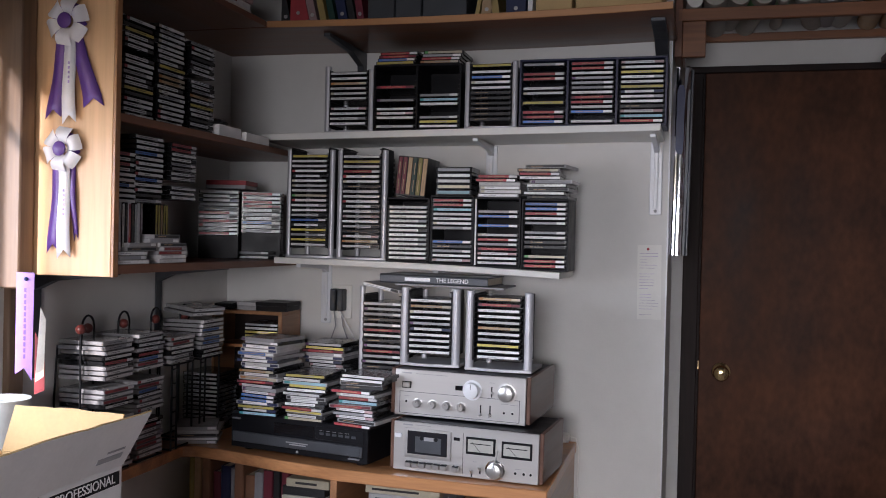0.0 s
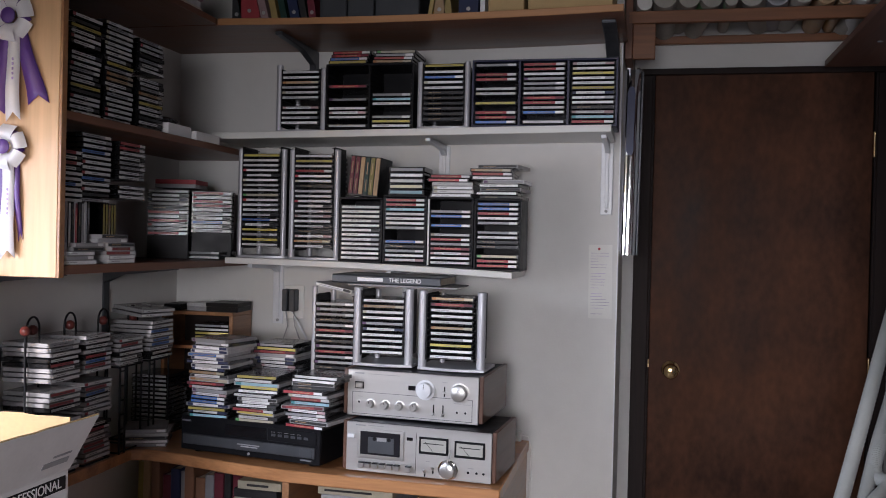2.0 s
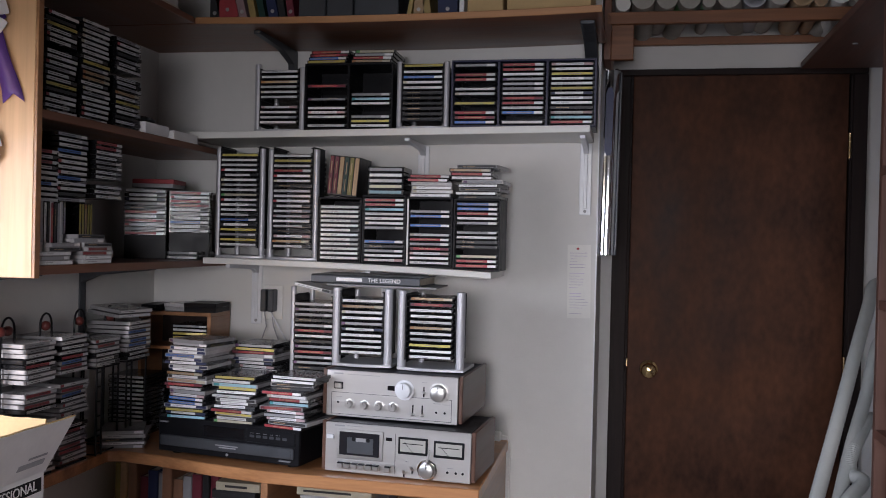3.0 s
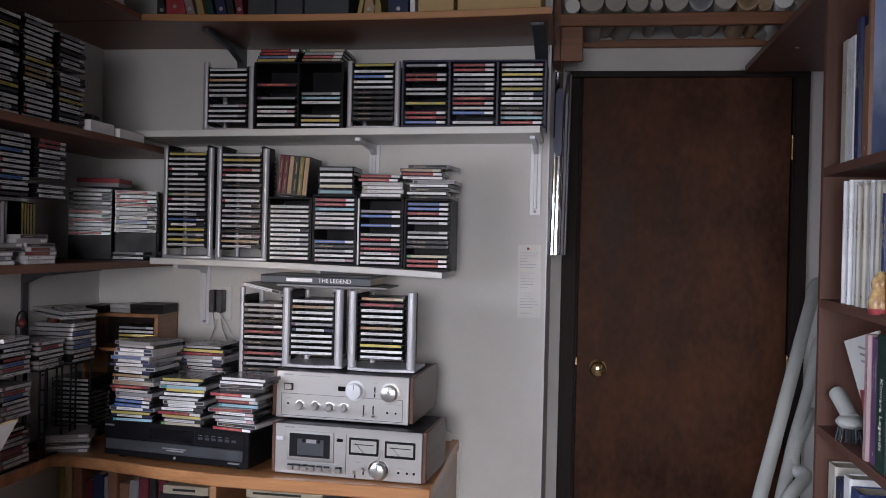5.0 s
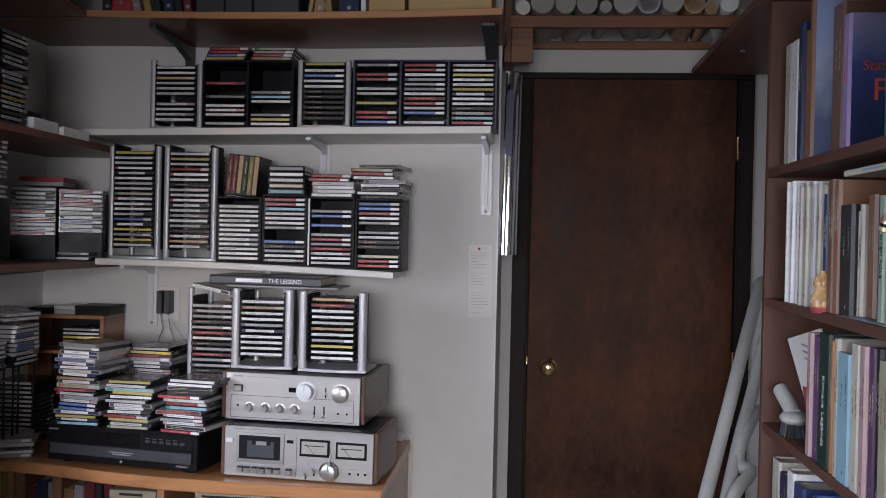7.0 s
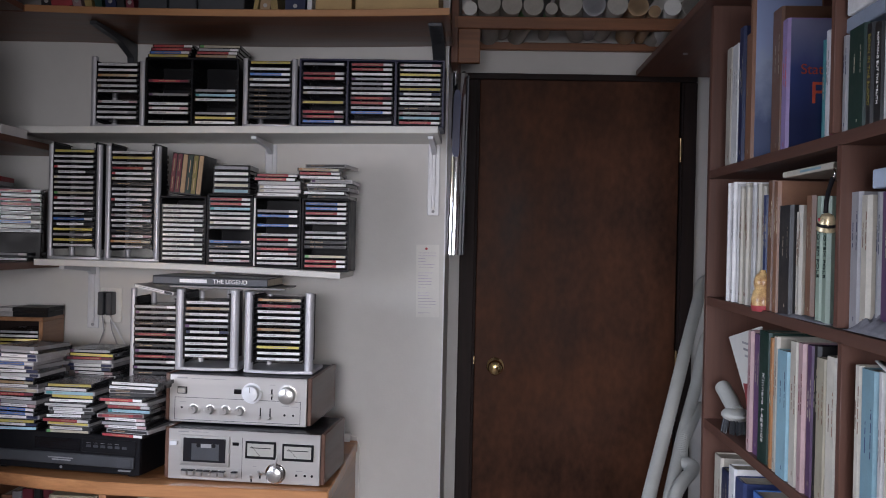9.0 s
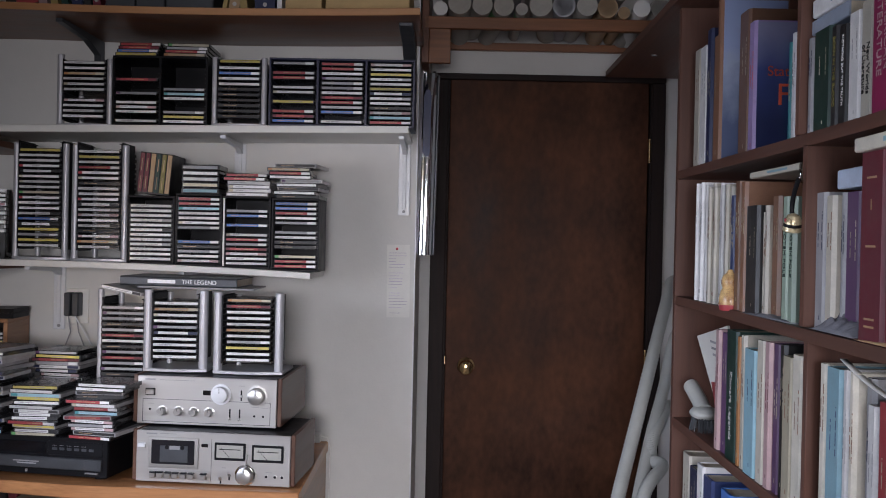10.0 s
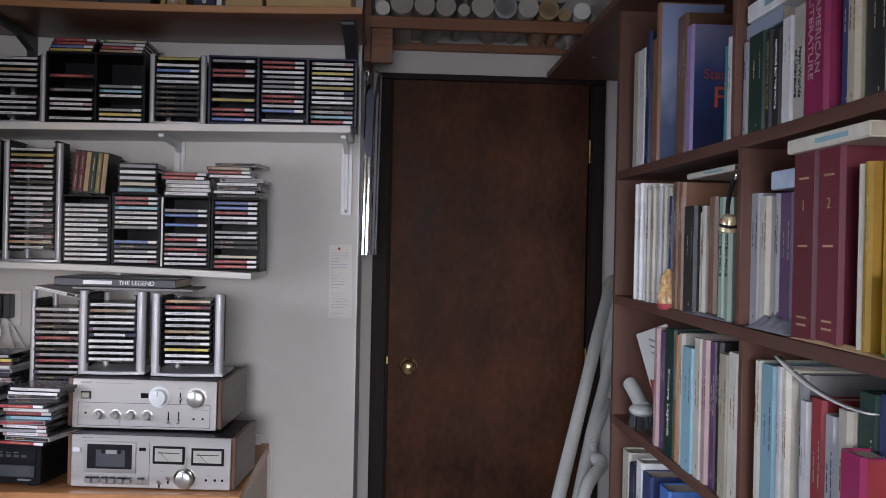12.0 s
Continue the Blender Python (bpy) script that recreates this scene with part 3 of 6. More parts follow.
def fill_tower(x0, x1, y, z, first, pitch, count, where, turn=0.0, skip=(), styles=None, **kw):
    c = pose((x0 + x1) / 2, y, z, 0, 0, turn)
    for i in range(count):
        st = styles[i % len(styles)] if styles else rnd.choice(MIX)
        if i in skip:
            continue
        disc(c @ pose(rnd.uniform(-0.0015, 0.0015), 0.004 + rnd.uniform(-0.002, 0.002), first + i * pitch), st, where, "discs in silver towers")


def black_rack(x0, x1, y, z, h, material, label, slots, depth=0.15, columns=1, edge=None):
    """Slotted disc cabinet, open at the front."""
    w = x1 - x0
    t = thing("disc_rack", label, "disc rack", pose(x0, y, z), group="slotted disc racks")
    part("bottom", block(0, w, 0, depth, 0, 0.006, 0.001), material, t)
    part("top", block(0, w, 0, depth, h - 0.006, h, 0.001), material, t)
    part("back", block(0.0055, w - 0.0055, depth - 0.004, depth, 0.0062, h - 0.0062), material, t)
    step = w / columns
    for c in range(columns + 1):
        xx = min(max(c * step - 0.0025, 0.0), w - 0.005)
        side = part("side", block(xx, xx + 0.005, 0.0005, depth - 0.0045, 0.0062, h - 0.0062), edge if edge and c == 0 else material, t)
        if c:
            part("slot_rail", comb(xx - 0.0001, xx - 0.0008, xx - 0.0035, 0.0071, (h - 0.016) / slots, slots + 1, 0.0018, 0.003, depth - 0.01), material, side, smooth=False)
        if c < columns:
            part("slot_rail", comb(xx + 0.0051, xx + 0.0058, xx + 0.0085, 0.0071, (h - 0.016) / slots, slots + 1, 0.0018, 0.003, depth - 0.01), material, side, smooth=False)
    return t


SH, SL = "on upper white shelf", "on lower white shelf"
# upper white shelf
silver_tower(-1.176, -1.008, 2.735, z_upper(-1.1), 0.202, "short silver disc tower standing on the upper shelf", 11, 0.025, high_left=0.012)
fill_tower(-1.176, -1.008, 2.735, z_upper(-1.1), 0.025, 0.0158, 11, SH, skip=(4,), styles=[0, 1, 0, 16, 0, 0, 4, 0, 12, 0, 0])
black_rack(-1.003, -0.722, 2.725, z_upper(-0.86), 0.205, BLACK, "half-empty black double disc rack on the upper shelf", 14, columns=2)
pz = (0.205 - 0.016) / 14
for k, col in ((0, {0: 0, 2: 0, 3: 16, 4: 0, 6: 10, 9: 15}), (1, {0: 0, 1: 5, 2: 13, 5: 0, 6: 14, 7: 13})):
    for i, st in col.items():
        disc(pose(-1.003 + 0.0703 + 0.1405 * k, 2.729, z_upper(-0.86) + 0.0095 + i * pz), st, "in black rack", "discs in racks")
zz = z_upper(-0.86) + 0.2055
for k, sts in ((0, (5, 9, 15, 8)), (1, (12, 8, 13, 11))):
    for i, st in enumerate(sts):
        disc(pose(-0.935 + 0.142 * k + 0.003 * i, 2.728 + 0.004 * i, zz + i * 0.0104, 0, 0, (-2, 1.5)[k]), st, "lying on rack", "loose discs")
silver_tower(-0.713, -0.550, 2.725, z_upper(-0.63), 0.205, "short silver disc tower half filled with discs", 11, 0.025)
fill_tower(-0.713, -0.550, 2.725, z_upper(-0.63), 0.025, 0.0158, 11, SH, styles=[7, 7, 7, 7, 7, 7, 0, 4, 9, 0, 5], skip=(10,))
disc(pose(-0.63, 2.735, z_upper(-0.63) + 0.187, 0, 0, -2), 5, "in silver tower", "loose discs")
black_rack(-0.541, -0.113, 2.722, z_upper(-0.33), 0.199, NAVY, "navy blue triple disc cabinet full of coloured discs", 13, columns=3)
pz = (0.199 - 0.016) / 13
for k, sts in enumerate(([9, 15, 8, None, 5, None, 4, 0, None, 8, 8, None, 13], [0, None, 9, 0, 8, 15, 0, 13, 13, 10, 0, 8, 8], [8, 14, 16, 7, 0, 1, 17, 5, 0, 1, 5, 4, 16])):
    for i, st in enumerate(sts):
        if st is not None:
            disc(pose(-0.541 + 0.0713 + 0.1427 * k, 2.725, z_upper(-0.33) + 0.0095 + i * pz), st, "in navy cabinet", "discs in racks")

# lower white shelf
for x0, x1, skip, styles in ((-1.296, -1.132, (), [0, 5, 13, 5, 6, 9, 2, 0, 1, 3, 11, 0, 4, 4, 6, 3, 0, 0, 5]),
                             (-1.122, -0.954, (), [2, 12, 16, 7, 2, 0, 16, 1, 6, 3, 0, 0, 7, 4, 3, 8, 0, 5, 0])):
    silver_tower(x0, x1, 2.725, z_lower((x0 + x1) / 2), 0.345, "tall silver disc tower full of discs on the lower shelf", 20, 0.038, pitch=0.0156)
    fill_tower(x0, x1, 2.725, z_lower((x0 + x1) / 2), 0.038, 0.0156, 19, SL, skip=skip, styles=styles)
for x0, x1, h, sts, edge in ((-0.950, -0.811, 0.200, [0, 0, 0, 1, 1, 0, 2, 0, 1, 0, 0, 0, None], None),
                             (-0.808, -0.671, 0.212, [16, 0, 13, 7, 9, None, None, 13, 4, 0, 0, 14, 8, 8], None),
                             (-0.668, -0.528, 0.212, [0, 0, 16, 15, 13, 8, 4, None, 9, None, 9, 13, None, None], WHITE_BOARD),
                             (-0.525, -0.384, 0.214, [8, 8, 11, None, 7, 7, 0, 13, None, 13, 0, 8, 9, 9], None)):
    xm, n = (x0 + x1) / 2, len(sts)
    z = z_lower(xm)
    black_rack(x0, x1, 2.722, z, h, BLACK, "black slotted disc rack on the lower shelf, nearly full", n, edge=edge)
    for i, st in enumerate(sts):
        if st is not None:
            disc(pose(xm, 2.724, z + 0.0095 + i * (h - 0.016) / n), st, "in black rack", "discs in racks")


def box_set(name, label, cat, m, w, d, h, tone, face, n=2):
    """A slip case with several volumes in it."""
    t = thing(name, label, cat, m)
    part("slipcase", block(-w / 2, w / 2, 0.0, d, 0, h, 0.001), TINT[tone], t)
    for i in range(n):
        a = -w / 2 + w * i / n
        v = part("volume", block(a + 0.0016, a + w / n - 0.0016, -0.003, -0.0002, 0.005, h - 0.003, 0.0008), TINT[face if isinstance(face, str) else face[i]], t)
        for z in (0.12, 0.55):
            part("title_bar", block(a + w / n * 0.42, a + w / n * 0.56, -0.0036, -0.0031, h * z, h * (z + 0.3)), TINT["tan"], v)
    return t


zb = z_lower(-0.88) + 0.2005
box_set("box_set", "brown and gold boxed disc set leaning on a rack", "box set", pose(-0.878, 2.73, zb + 0.004, 0, 5, 0), 0.096, 0.125, 0.122, "black", ("burgundy", "burgundy", "tan", "forest", "olive", "tan"), 6)
zb = z_lower(-0.74) + 0.2125
t = thing("cassette_stack", "stack of cassettes in clear cases on a disc rack", "cassettes", pose(-0.737, 2.722, zb))
for i in range(5):
    c = part("cassette_case", block(-0.056 + 0.002 * (i % 2), 0.056, 0, 0.105, i * 0.0172 + 0.0005, i * 0.0172 + 0.0165, 0.0015), CASE, t)
    part("inlay", block(-0.05, 0.05, -0.0008, 0.0002, i * 0.0172 + 0.004, i * 0.0172 + 0.0125), TINT[("sky", "cream", "white", "white", "grey")[i]], c)
for i, (dx, rot, st) in enumerate(((0.0, 0, 0), (0.006, 3, 4), (0.004, -2, 4), (0.002, 2, 0), (-0.012, 4, 8), (-0.006, 1, 8))):
    disc(pose(-0.6 + dx, 2.73 + 0.003 * i, z_lower(-0.6) + 0.2125 + i * 0.0116, 0, 0, rot), st, "lying on rack", "loose discs", pale=i < 4)
for i, (dx, rot, st) in enumerate(((0.01, -3, 7), (0.0, 2, 0), (0.012, -4, 7), (0.006, -6, 0), (0.02, -2, 10), (-0.014, 3, 0), (-0.016, 1, 8), (-0.02, 4, 12), (0.0, -8, 7))):
    disc(pose(-0.462 + dx, 2.73 + 0.002 * i, z_lower(-0.45) + 0.2145 + i * 0.0116, 0, 0, rot), st, "in loose pile", "loose discs", pale=i in (2, 4, 8))

# left wall shelves
for k, (y0, y1) in enumerate(((1.925, 2.055), (2.067, 2.20), (2.222, 2.36))):
    ym = (y0 + y1) / 2 + 0.004
    n = (19, 20, 19)[k]
    column(-1.345, ym, 1.6575, n, 0.0128, "on wooden side shelf", "discs on the side shelf", 90, mix=[0, 0, 1, 2, 5, 6, 4, 7, 12, 13, 3], jitter=0.004, skip=((12,), (), (11,))[k])
bk = thing("paper_folder", "thin white folder leaning on the end panel", "folder", pose(-1.36, 1.893, 1.6575, 0, 0, 0))
part("sheet", block(-0.14, 0.0, 0, 0.008, 0, 0.15, 0.001), PAPER, bk)
for k, (ym, n, z0) in enumerate(((1.93, 15, 1.385), (2.045, 13, 1.452), (2.205, 12, 1.466))):
    t = thing("disc_rack", "low black stand under a stack of discs on the side shelf", "disc rack", pose(-1.37, ym, 1.3005), group="slotted disc racks")
    part("stand", block(-0.21, -0.105, -0.06, 0.06, 0, z0 - 1.302, 0.002), BLACK, t)
    column(-1.345, ym, z0, n, 0.0131 if k == 1 else 0.0126, "on wooden side shelf", "discs on the side shelf", 90, mix=[0, 0, 1, 2, 8, 3, 7, 9, 13], skip=(3,) if k == 2 else ())
for xm, yf, n, z0, pitch, st in ((-1.489, 2.65, 11, 1.375, 0.0132, [8, 13, 3, 15, 2, 8, 7, 13, 17, 6, 0]), (-1.388, 2.745, 10, 1.386, 0.0133, [13, 2, 9, 6, 13, 2, 15, 8, 3, 8])):
    corner = pose(xm, yf, 1.3005, 0, 0, 22)
    t = thing("disc_rack", "small black disc rack in the shelf corner", "disc rack", corner, group="slotted disc racks")
    tall = z0 - 1.3005 + n * pitch + 0.002
    part("back", block(-0.0625, 0.0625, 0.1425, 0.146, 0, tall, 0.001), BLACK, t)
    part("base", block(-0.0625, 0.0625, 0.004, 0.142, 0, z0 - 1.302, 0.001), BLACK, t)
    for i in range(n):
        disc(corner @ pose(0, -0.002, z0 - 1.3005 + i * pitch), st[i], "in corner rack", "discs in racks")
    if n == 11:
        t = thing("box_set", "red and grey boxed discs lying on a rack", "box set", corner @ pose(0.02, 0, tall + 0.0008, 0, 0, -12))
        part("lower_case", block(-0.065, 0.065, 0, 0.125, 0, 0.012, 0.001), TINT["grey"], t)
        part("upper_case", block(-0.064, 0.066, 0.001, 0.126, 0.0125, 0.0265, 0.001), TINT["red"], t)
for i, st in enumerate((0, 13)):
    disc(pose(-1.405, 2.715, 1.3006 + i * 0.0145), st, "lying on the side shelf", "loose discs")
# discs and tapes standing on edge under the stacks
EDGE = pose(0, 0, 0, 0, 90, 0)
for i, st in enumerate((13, 0, 7, 15, 7, 13, 13)):
    disc(pose(-1.34, 1.915 + i * 0.0128, 1.387, 0, 0, 90) @ EDGE, st, "on edge on side shelf", "loose discs", pale=i % 3 == 0)
for i, st in enumerate((4, 6, 4, 4)):
    disc(pose(-1.41, 2.07 + i * 0.0125, 1.392, 0, 0, 90) @ EDGE, st, "on edge on side shelf", "loose discs")
for i, st in enumerate((5, 5, 12, 5, 5)):
    disc(pose(-1.40, 2.16 + i * 0.0125, 1.392, 0, 0, 90) @ EDGE, st, "on edge on side shelf", "loose discs")

# ---- books ----


BOOK_PRINT = random.Random(31)


def book(y0, y1, z, top, xf, tone, depth=0.16, title="", ink="white", lean=0.0, face=None, bars=True, up=0.55):
    """Upright book with its spine towards -x: boards, rounded spine, page block and title."""
    th, h = y0 - y1, top - z
    t = thing("book", "%s book standing on the bookcase shelf" % tone, "book", pose(xf, y1, z, lean), group="books in the bookcase")
    r = min(0.006, th * 0.3)
    bm = prism([(0.0, r), (r, 0.0), (depth, 0.0), (depth, 0.0022), (r, 0.0025), (r, th - 0.0025), (depth, th - 0.0022), (depth, th), (r, th), (0.0, th - r)], 0, h)
    part("cover", bm, TINT[tone], t, smooth=False)
    part("page_block", block(r + 0.0002, depth - 0.003, 0.0027, th - 0.0027, 0.002, h - 0.003), PAGES, t, smooth=False)
    if face:
        part("front_panel", block(0.006, depth - 0.004, -0.0006, -0.0001, 0.003, h - 0.003), TINT[face], t, smooth=False)
    if title:
        if len(title) < 3:
            turn, size, up = TO_LEFT, th * 0.3, 0.72
            for a in (0.86, 0.5, 0.12, 0.08):
                part("title_bar", block(-0.0006, -0.0001, th * 0.3, th * 0.7, h * a, h * a + 0.003), TINT[ink], t, smooth=False)
        else:
            turn, size = pose(0, 0, 0, 0, 90, 180), min(th * (0.36 if "\n" in title else 0.5), h / max(len(q) for q in title.split("\n")) * 1.2)
        words(title, size, TINT[ink], Matrix.Translation((-0.0006, th / 2, h * up)) @ turn, t, "title")
    elif bars and th > 0.012:
        k = (round(y0 * 1000) % 7) * 0.02
        for a, b, c in ((0.6 - k, 0.88 - k, 0.25), (0.62 - k, 0.8 - k, 0.6), (0.07, 0.1, 0.4)):
            q, line = a, bmesh.new()
            while q < b:
                step = BOOK_PRINT.uniform(0.03, 0.09)
                block(-0.0005, -0.0001, th * c, th * c + min(0.002, th * 0.08), h * q, h * min(b, q + step), bm=line)
                q += step + BOOK_PRINT.uniform(0.01, 0.02)
            tagged(part("small_print", line, TINT[ink], t, smooth=False), kind="stuff")
    return t


def book_row(rows, z, extra=None, split=9.0):
    edge, ink = 9.0, {"white": "grey", "ivory": "brown", "cream": "brown", "sky": "denim", "yellow": "navy", "pink": "burgundy", "grey": "navy"}
    for i, (y0, y1, top, xf, tone) in enumerate(rows):
        th = max(0.006, y0 - y1)
        y0 = min(y0, edge - 0.0012)
        th = min(th, 0.075)
        kw = (extra or {}).get(i, {})
        u = (y0 - 0.27) / 2.12
        sag = (0.006 if z > 0.9 else 0.003) * math.sin(math.pi * u) ** 2
        n = max(1, round(th / split)) if tone in ("white", "ivory") else 1
        for k in range(n):
            a, b = y0 - th * k / n, y0 - th * (k + 1) / n + (0.0008 if n > 1 else 0)
            book(a, b, z - sag + 0.0004, top - 0.006 * ((k * 7 + i) % 3 if n > 1 else 0), xf + (0.003 * ((k * 5 + i) % 3) if n > 1 else 0), tone if k % 3 else rows[i][4],
                 **{"ink": ink.get(tone, "cream"), "depth": 0.15 if xf < 0.66 else 0.13, **kw})
        edge = y0 - th


TIER_TOP_FAR = [(2.319, 2.270, 1.871, 0.600, "ivory"), (2.270, 2.212, 1.868, 0.600, "white"), (2.212, 2.172, 1.898, 0.600, "navy"), (2.190, 2.142, 1.873, 0.605, "brown"), (2.089, 2.061, 1.937, 0.590, "brown"), (2.070, 2.004, 1.899, 0.630, "brown"), (2.004, 1.965, 1.864, 0.630, "lavender"), (1.974, 1.957, 1.816, 0.700, "teal"), (1.957, 1.933, 1.831, 0.700, "white"), (1.933, 1.906, 1.838, 0.700, "magenta")]
TIER_TOP_NEAR = [(1.561, 1.538, 1.735, 0.592, "grey"), (1.536, 1.468, 1.739, 0.592, "forest"), (1.468, 1.441, 1.733, 0.592, "black"), (1.441, 1.406, 1.727, 0.592, "black"), (1.406, 1.365, 1.737, 0.592, "white"), (1.365, 1.326, 1.744, 0.592, "ivory"), (1.322, 1.251, 1.754, 0.590, "magenta"), (1.293, 1.259, 1.759, 0.610, "denim"), (1.238, 1.208, 1.752, 0.600, "cream"), (1.228, 1.164, 1.757, 0.610, "black"), (1.145, 1.128, 1.725, 0.600, "ivory"), (1.128, 1.101, 1.720, 0.600, "purple"), (1.101, 1.066, 1.713, 0.600, "burgundy")]
TIER_MID_FAR = [(2.225, 2.14, 1.537, 0.585, "white"), (2.138, 2.06, 1.53, 0.587, "ivory"), (2.058, 2.0, 1.527, 0.588, "white"), (1.998, 1.965, 1.521, 0.588, "ivory"), (1.963, 1.935, 1.495, 0.59, "denim"), (1.927, 1.892, 1.522, 0.588, "brown"), (1.890, 1.857, 1.518, 0.588, "brown"), (1.852, 1.782, 1.468, 0.588, "black"), (1.777, 1.742, 1.466, 0.59, "ivory"), (1.738, 1.70, 1.482, 0.60, "brown"), (1.698, 1.662, 1.478, 0.605, "black"), (1.657, 1.628, 1.477, 0.59, "mint"), (1.626, 1.598, 1.475, 0.59, "mint")]
TIER_MID_NEAR = [(1.534, 1.493, 1.477, 0.600, "grey"), (1.491, 1.459, 1.470, 0.600, "ivory"), (1.483, 1.465, 1.474, 0.610, "grey"), (1.465, 1.415, 1.473, 0.610, "purple"), (1.438, 1.413, 1.472, 0.620, "navy"), (1.334, 1.257, 1.522, 0.585, "burgundy"), (1.255, 1.184, 1.522, 0.585, "burgundy"), (1.142, 1.131, 1.493, 0.585, "ivory"), (1.131, 1.114, 1.495, 0.585, "amber"), (1.142, 1.095, 1.495, 0.600, "amber"), (1.092, 1.043, 1.491, 0.600, "grey")]
TIER_LOW_FAR = [(2.035, 2.004, 1.208, 0.585, "pink"), (2.017, 1.975, 1.204, 0.590, "purple"), (1.954, 1.883, 1.215, 0.585, "forest"), (1.883, 1.860, 1.207, 0.585, "orange"), (1.860, 1.835, 1.212, 0.585, "ivory"), (1.829, 1.763, 1.190, 0.583, "sky"), (1.765, 1.723, 1.213, 0.585, "ivory"), (1.723, 1.691, 1.214, 0.585, "pink"), (1.703, 1.672, 1.214, 0.590, "purple"), (1.672, 1.646, 1.216, 0.590, "black"), (1.632, 1.587, 1.199, 0.585, "cream"), (1.584, 1.540, 1.207, 0.585, "ivory")]
TIER_LOW_NEAR = [(1.463, 1.438, 1.207, 0.585, "ivory"), (1.433, 1.379, 1.206, 0.583, "sky"), (1.384, 1.363, 1.208, 0.585, "white"), (1.363, 1.343, 1.207, 0.585, "ivory"), (1.376, 1.350, 1.203, 0.600, "grey"), (1.312, 1.283, 1.169, 0.590, "white"), (1.273, 1.232, 1.179, 0.590, "red"), (1.230, 1.198, 1.163, 0.590, "grey"), (1.194, 1.161, 1.177, 0.590, "ivory"), (1.179, 1.130, 1.206, 0.600, "forest"), (1.129, 1.084, 1.210, 0.600, "denim")]
TIER_BASE = [(2.350, 2.283, 0.872, 0.600, "ivory"), (2.283, 2.220, 0.852, 0.600, "navy"), (2.220, 2.165, 0.874, 0.600, "white"), (2.165, 2.027, 0.860, 0.600, "denim"), (2.023, 1.945, 0.864, 0.600, "blue")]

book_row(TIER_TOP_FAR, 1.58, {4: {"face": "ice", "bars": False}, 6: {"face": "sea", "ink": "vermilion"}, 9: {"ink": "white"}})
book_row(TIER_TOP_NEAR, 1.58, {2: {"title": "BORN IN THE BLOOD", "ink": "olive"}, 3: {"title": "NOTHING BUT THE TRUTH", "ink": "white"}, 5: {"title": "New Worlds\nof Literature", "ink": "black", "up": 0.42},
                               6: {"title": "AMERICAN\nLITERATURE", "ink": "pink", "up": 0.62}})
book_row(TIER_MID_FAR, 1.26, {11: {"title": "TOTEM POLE", "ink": "forest"}, 12: {"title": "TOTEM POLE", "ink": "forest"}}, split=0.014)
book_row(TIER_MID_NEAR, 1.26, {5: {"title": "1", "ink": "tan"}, 6: {"title": "2", "ink": "tan"}})
book_row(TIER_LOW_FAR, 0.95, {2: {"title": "Kinnara Legends", "ink": "white", "up": 0.42}})
book_row(TIER_LOW_NEAR, 0.95)
book_row(TIER_BASE, 0.62)

# ---- hi-fi on the desk ----


def dial(parent, name, x, z, r, length, material, y=0.0, cap=None, label=""):
    """Turned control knob pointing to -y, with an index line."""
    k = part(name, lathe([(r * 1.06, 0.0), (r * 1.06, 0.002), (r, 0.003), (r * 0.96, length - 0.0015), (r * 0.86, length), (0.0, length)], 28, m=pose(x, y, z, 90)), material, parent, label)
    part("index_line", block(x - 0.0006, x + 0.0006, y - length - 0.0004, y - length + 0.0003, z + r * 0.2, z + r * 0.85), BLACK, k, smooth=False)
    if cap:
        part("skirt", lathe([(r * 1.3, 0.0), (r * 1.3, 0.001), (r * 1.06, 0.0016)], 28, m=pose(x, y - 0.0002, z, 90)), cap, k)
    return k


def socket(parent, x, z, r=0.0035):
    s_ = part("socket", lathe([(r * 1.5, 0.0), (r * 1.5, 0.0012), (r, 0.0014)], 16, m=pose(x, 0, z, 90)), SILVER, parent)
    part("hole", rod((x, -0.0012, z), (x, -0.0017, z), r, n=14), BLACK, s_)


def cabinet_shell(t, w, h, d, wood_mat):
    part("chassis", block(-w / 2 + 0.012, w / 2 - 0.012, 0.006, d, 0.008, h - 0.002, 0.002), BLACK, t)
    for sx in (-1, 1):
        part("side_cheek", block(sx * w / 2 - 0.0115 if sx > 0 else -w / 2, w / 2 if sx > 0 else -w / 2 + 0.0115, 0.004, d, 0.006, h, 0.0015), wood_mat, t, "walnut side cheek")
        for yy in (0.03, d - 0.03):
            part("foot", rod((sx * (w / 2 - 0.04), yy, 0.0), (sx * (w / 2 - 0.04), yy, 0.0082), 0.012), BLACK, t)


HZ = 0.137
deck = thing("cassette_deck", "silver cassette deck with two meters and walnut sides", "cassette deck", pose(-0.606, 2.412, ZD + 0.001, 0, 0.4, -3.5))
cabinet_shell(deck, 0.432, HZ + 0.002, 0.25, SIDE_WOOD)
part("faceplate", block(-0.2045, 0.2045, 0, 0.006, 0.004, HZ, 0.0015), FACE, deck, "brushed silver faceplate")


def dx_(p):
    return (p - 267.5) / 285 * 0.408


def dz_(p):
    return (866.5 - p) / 96 * 0.137


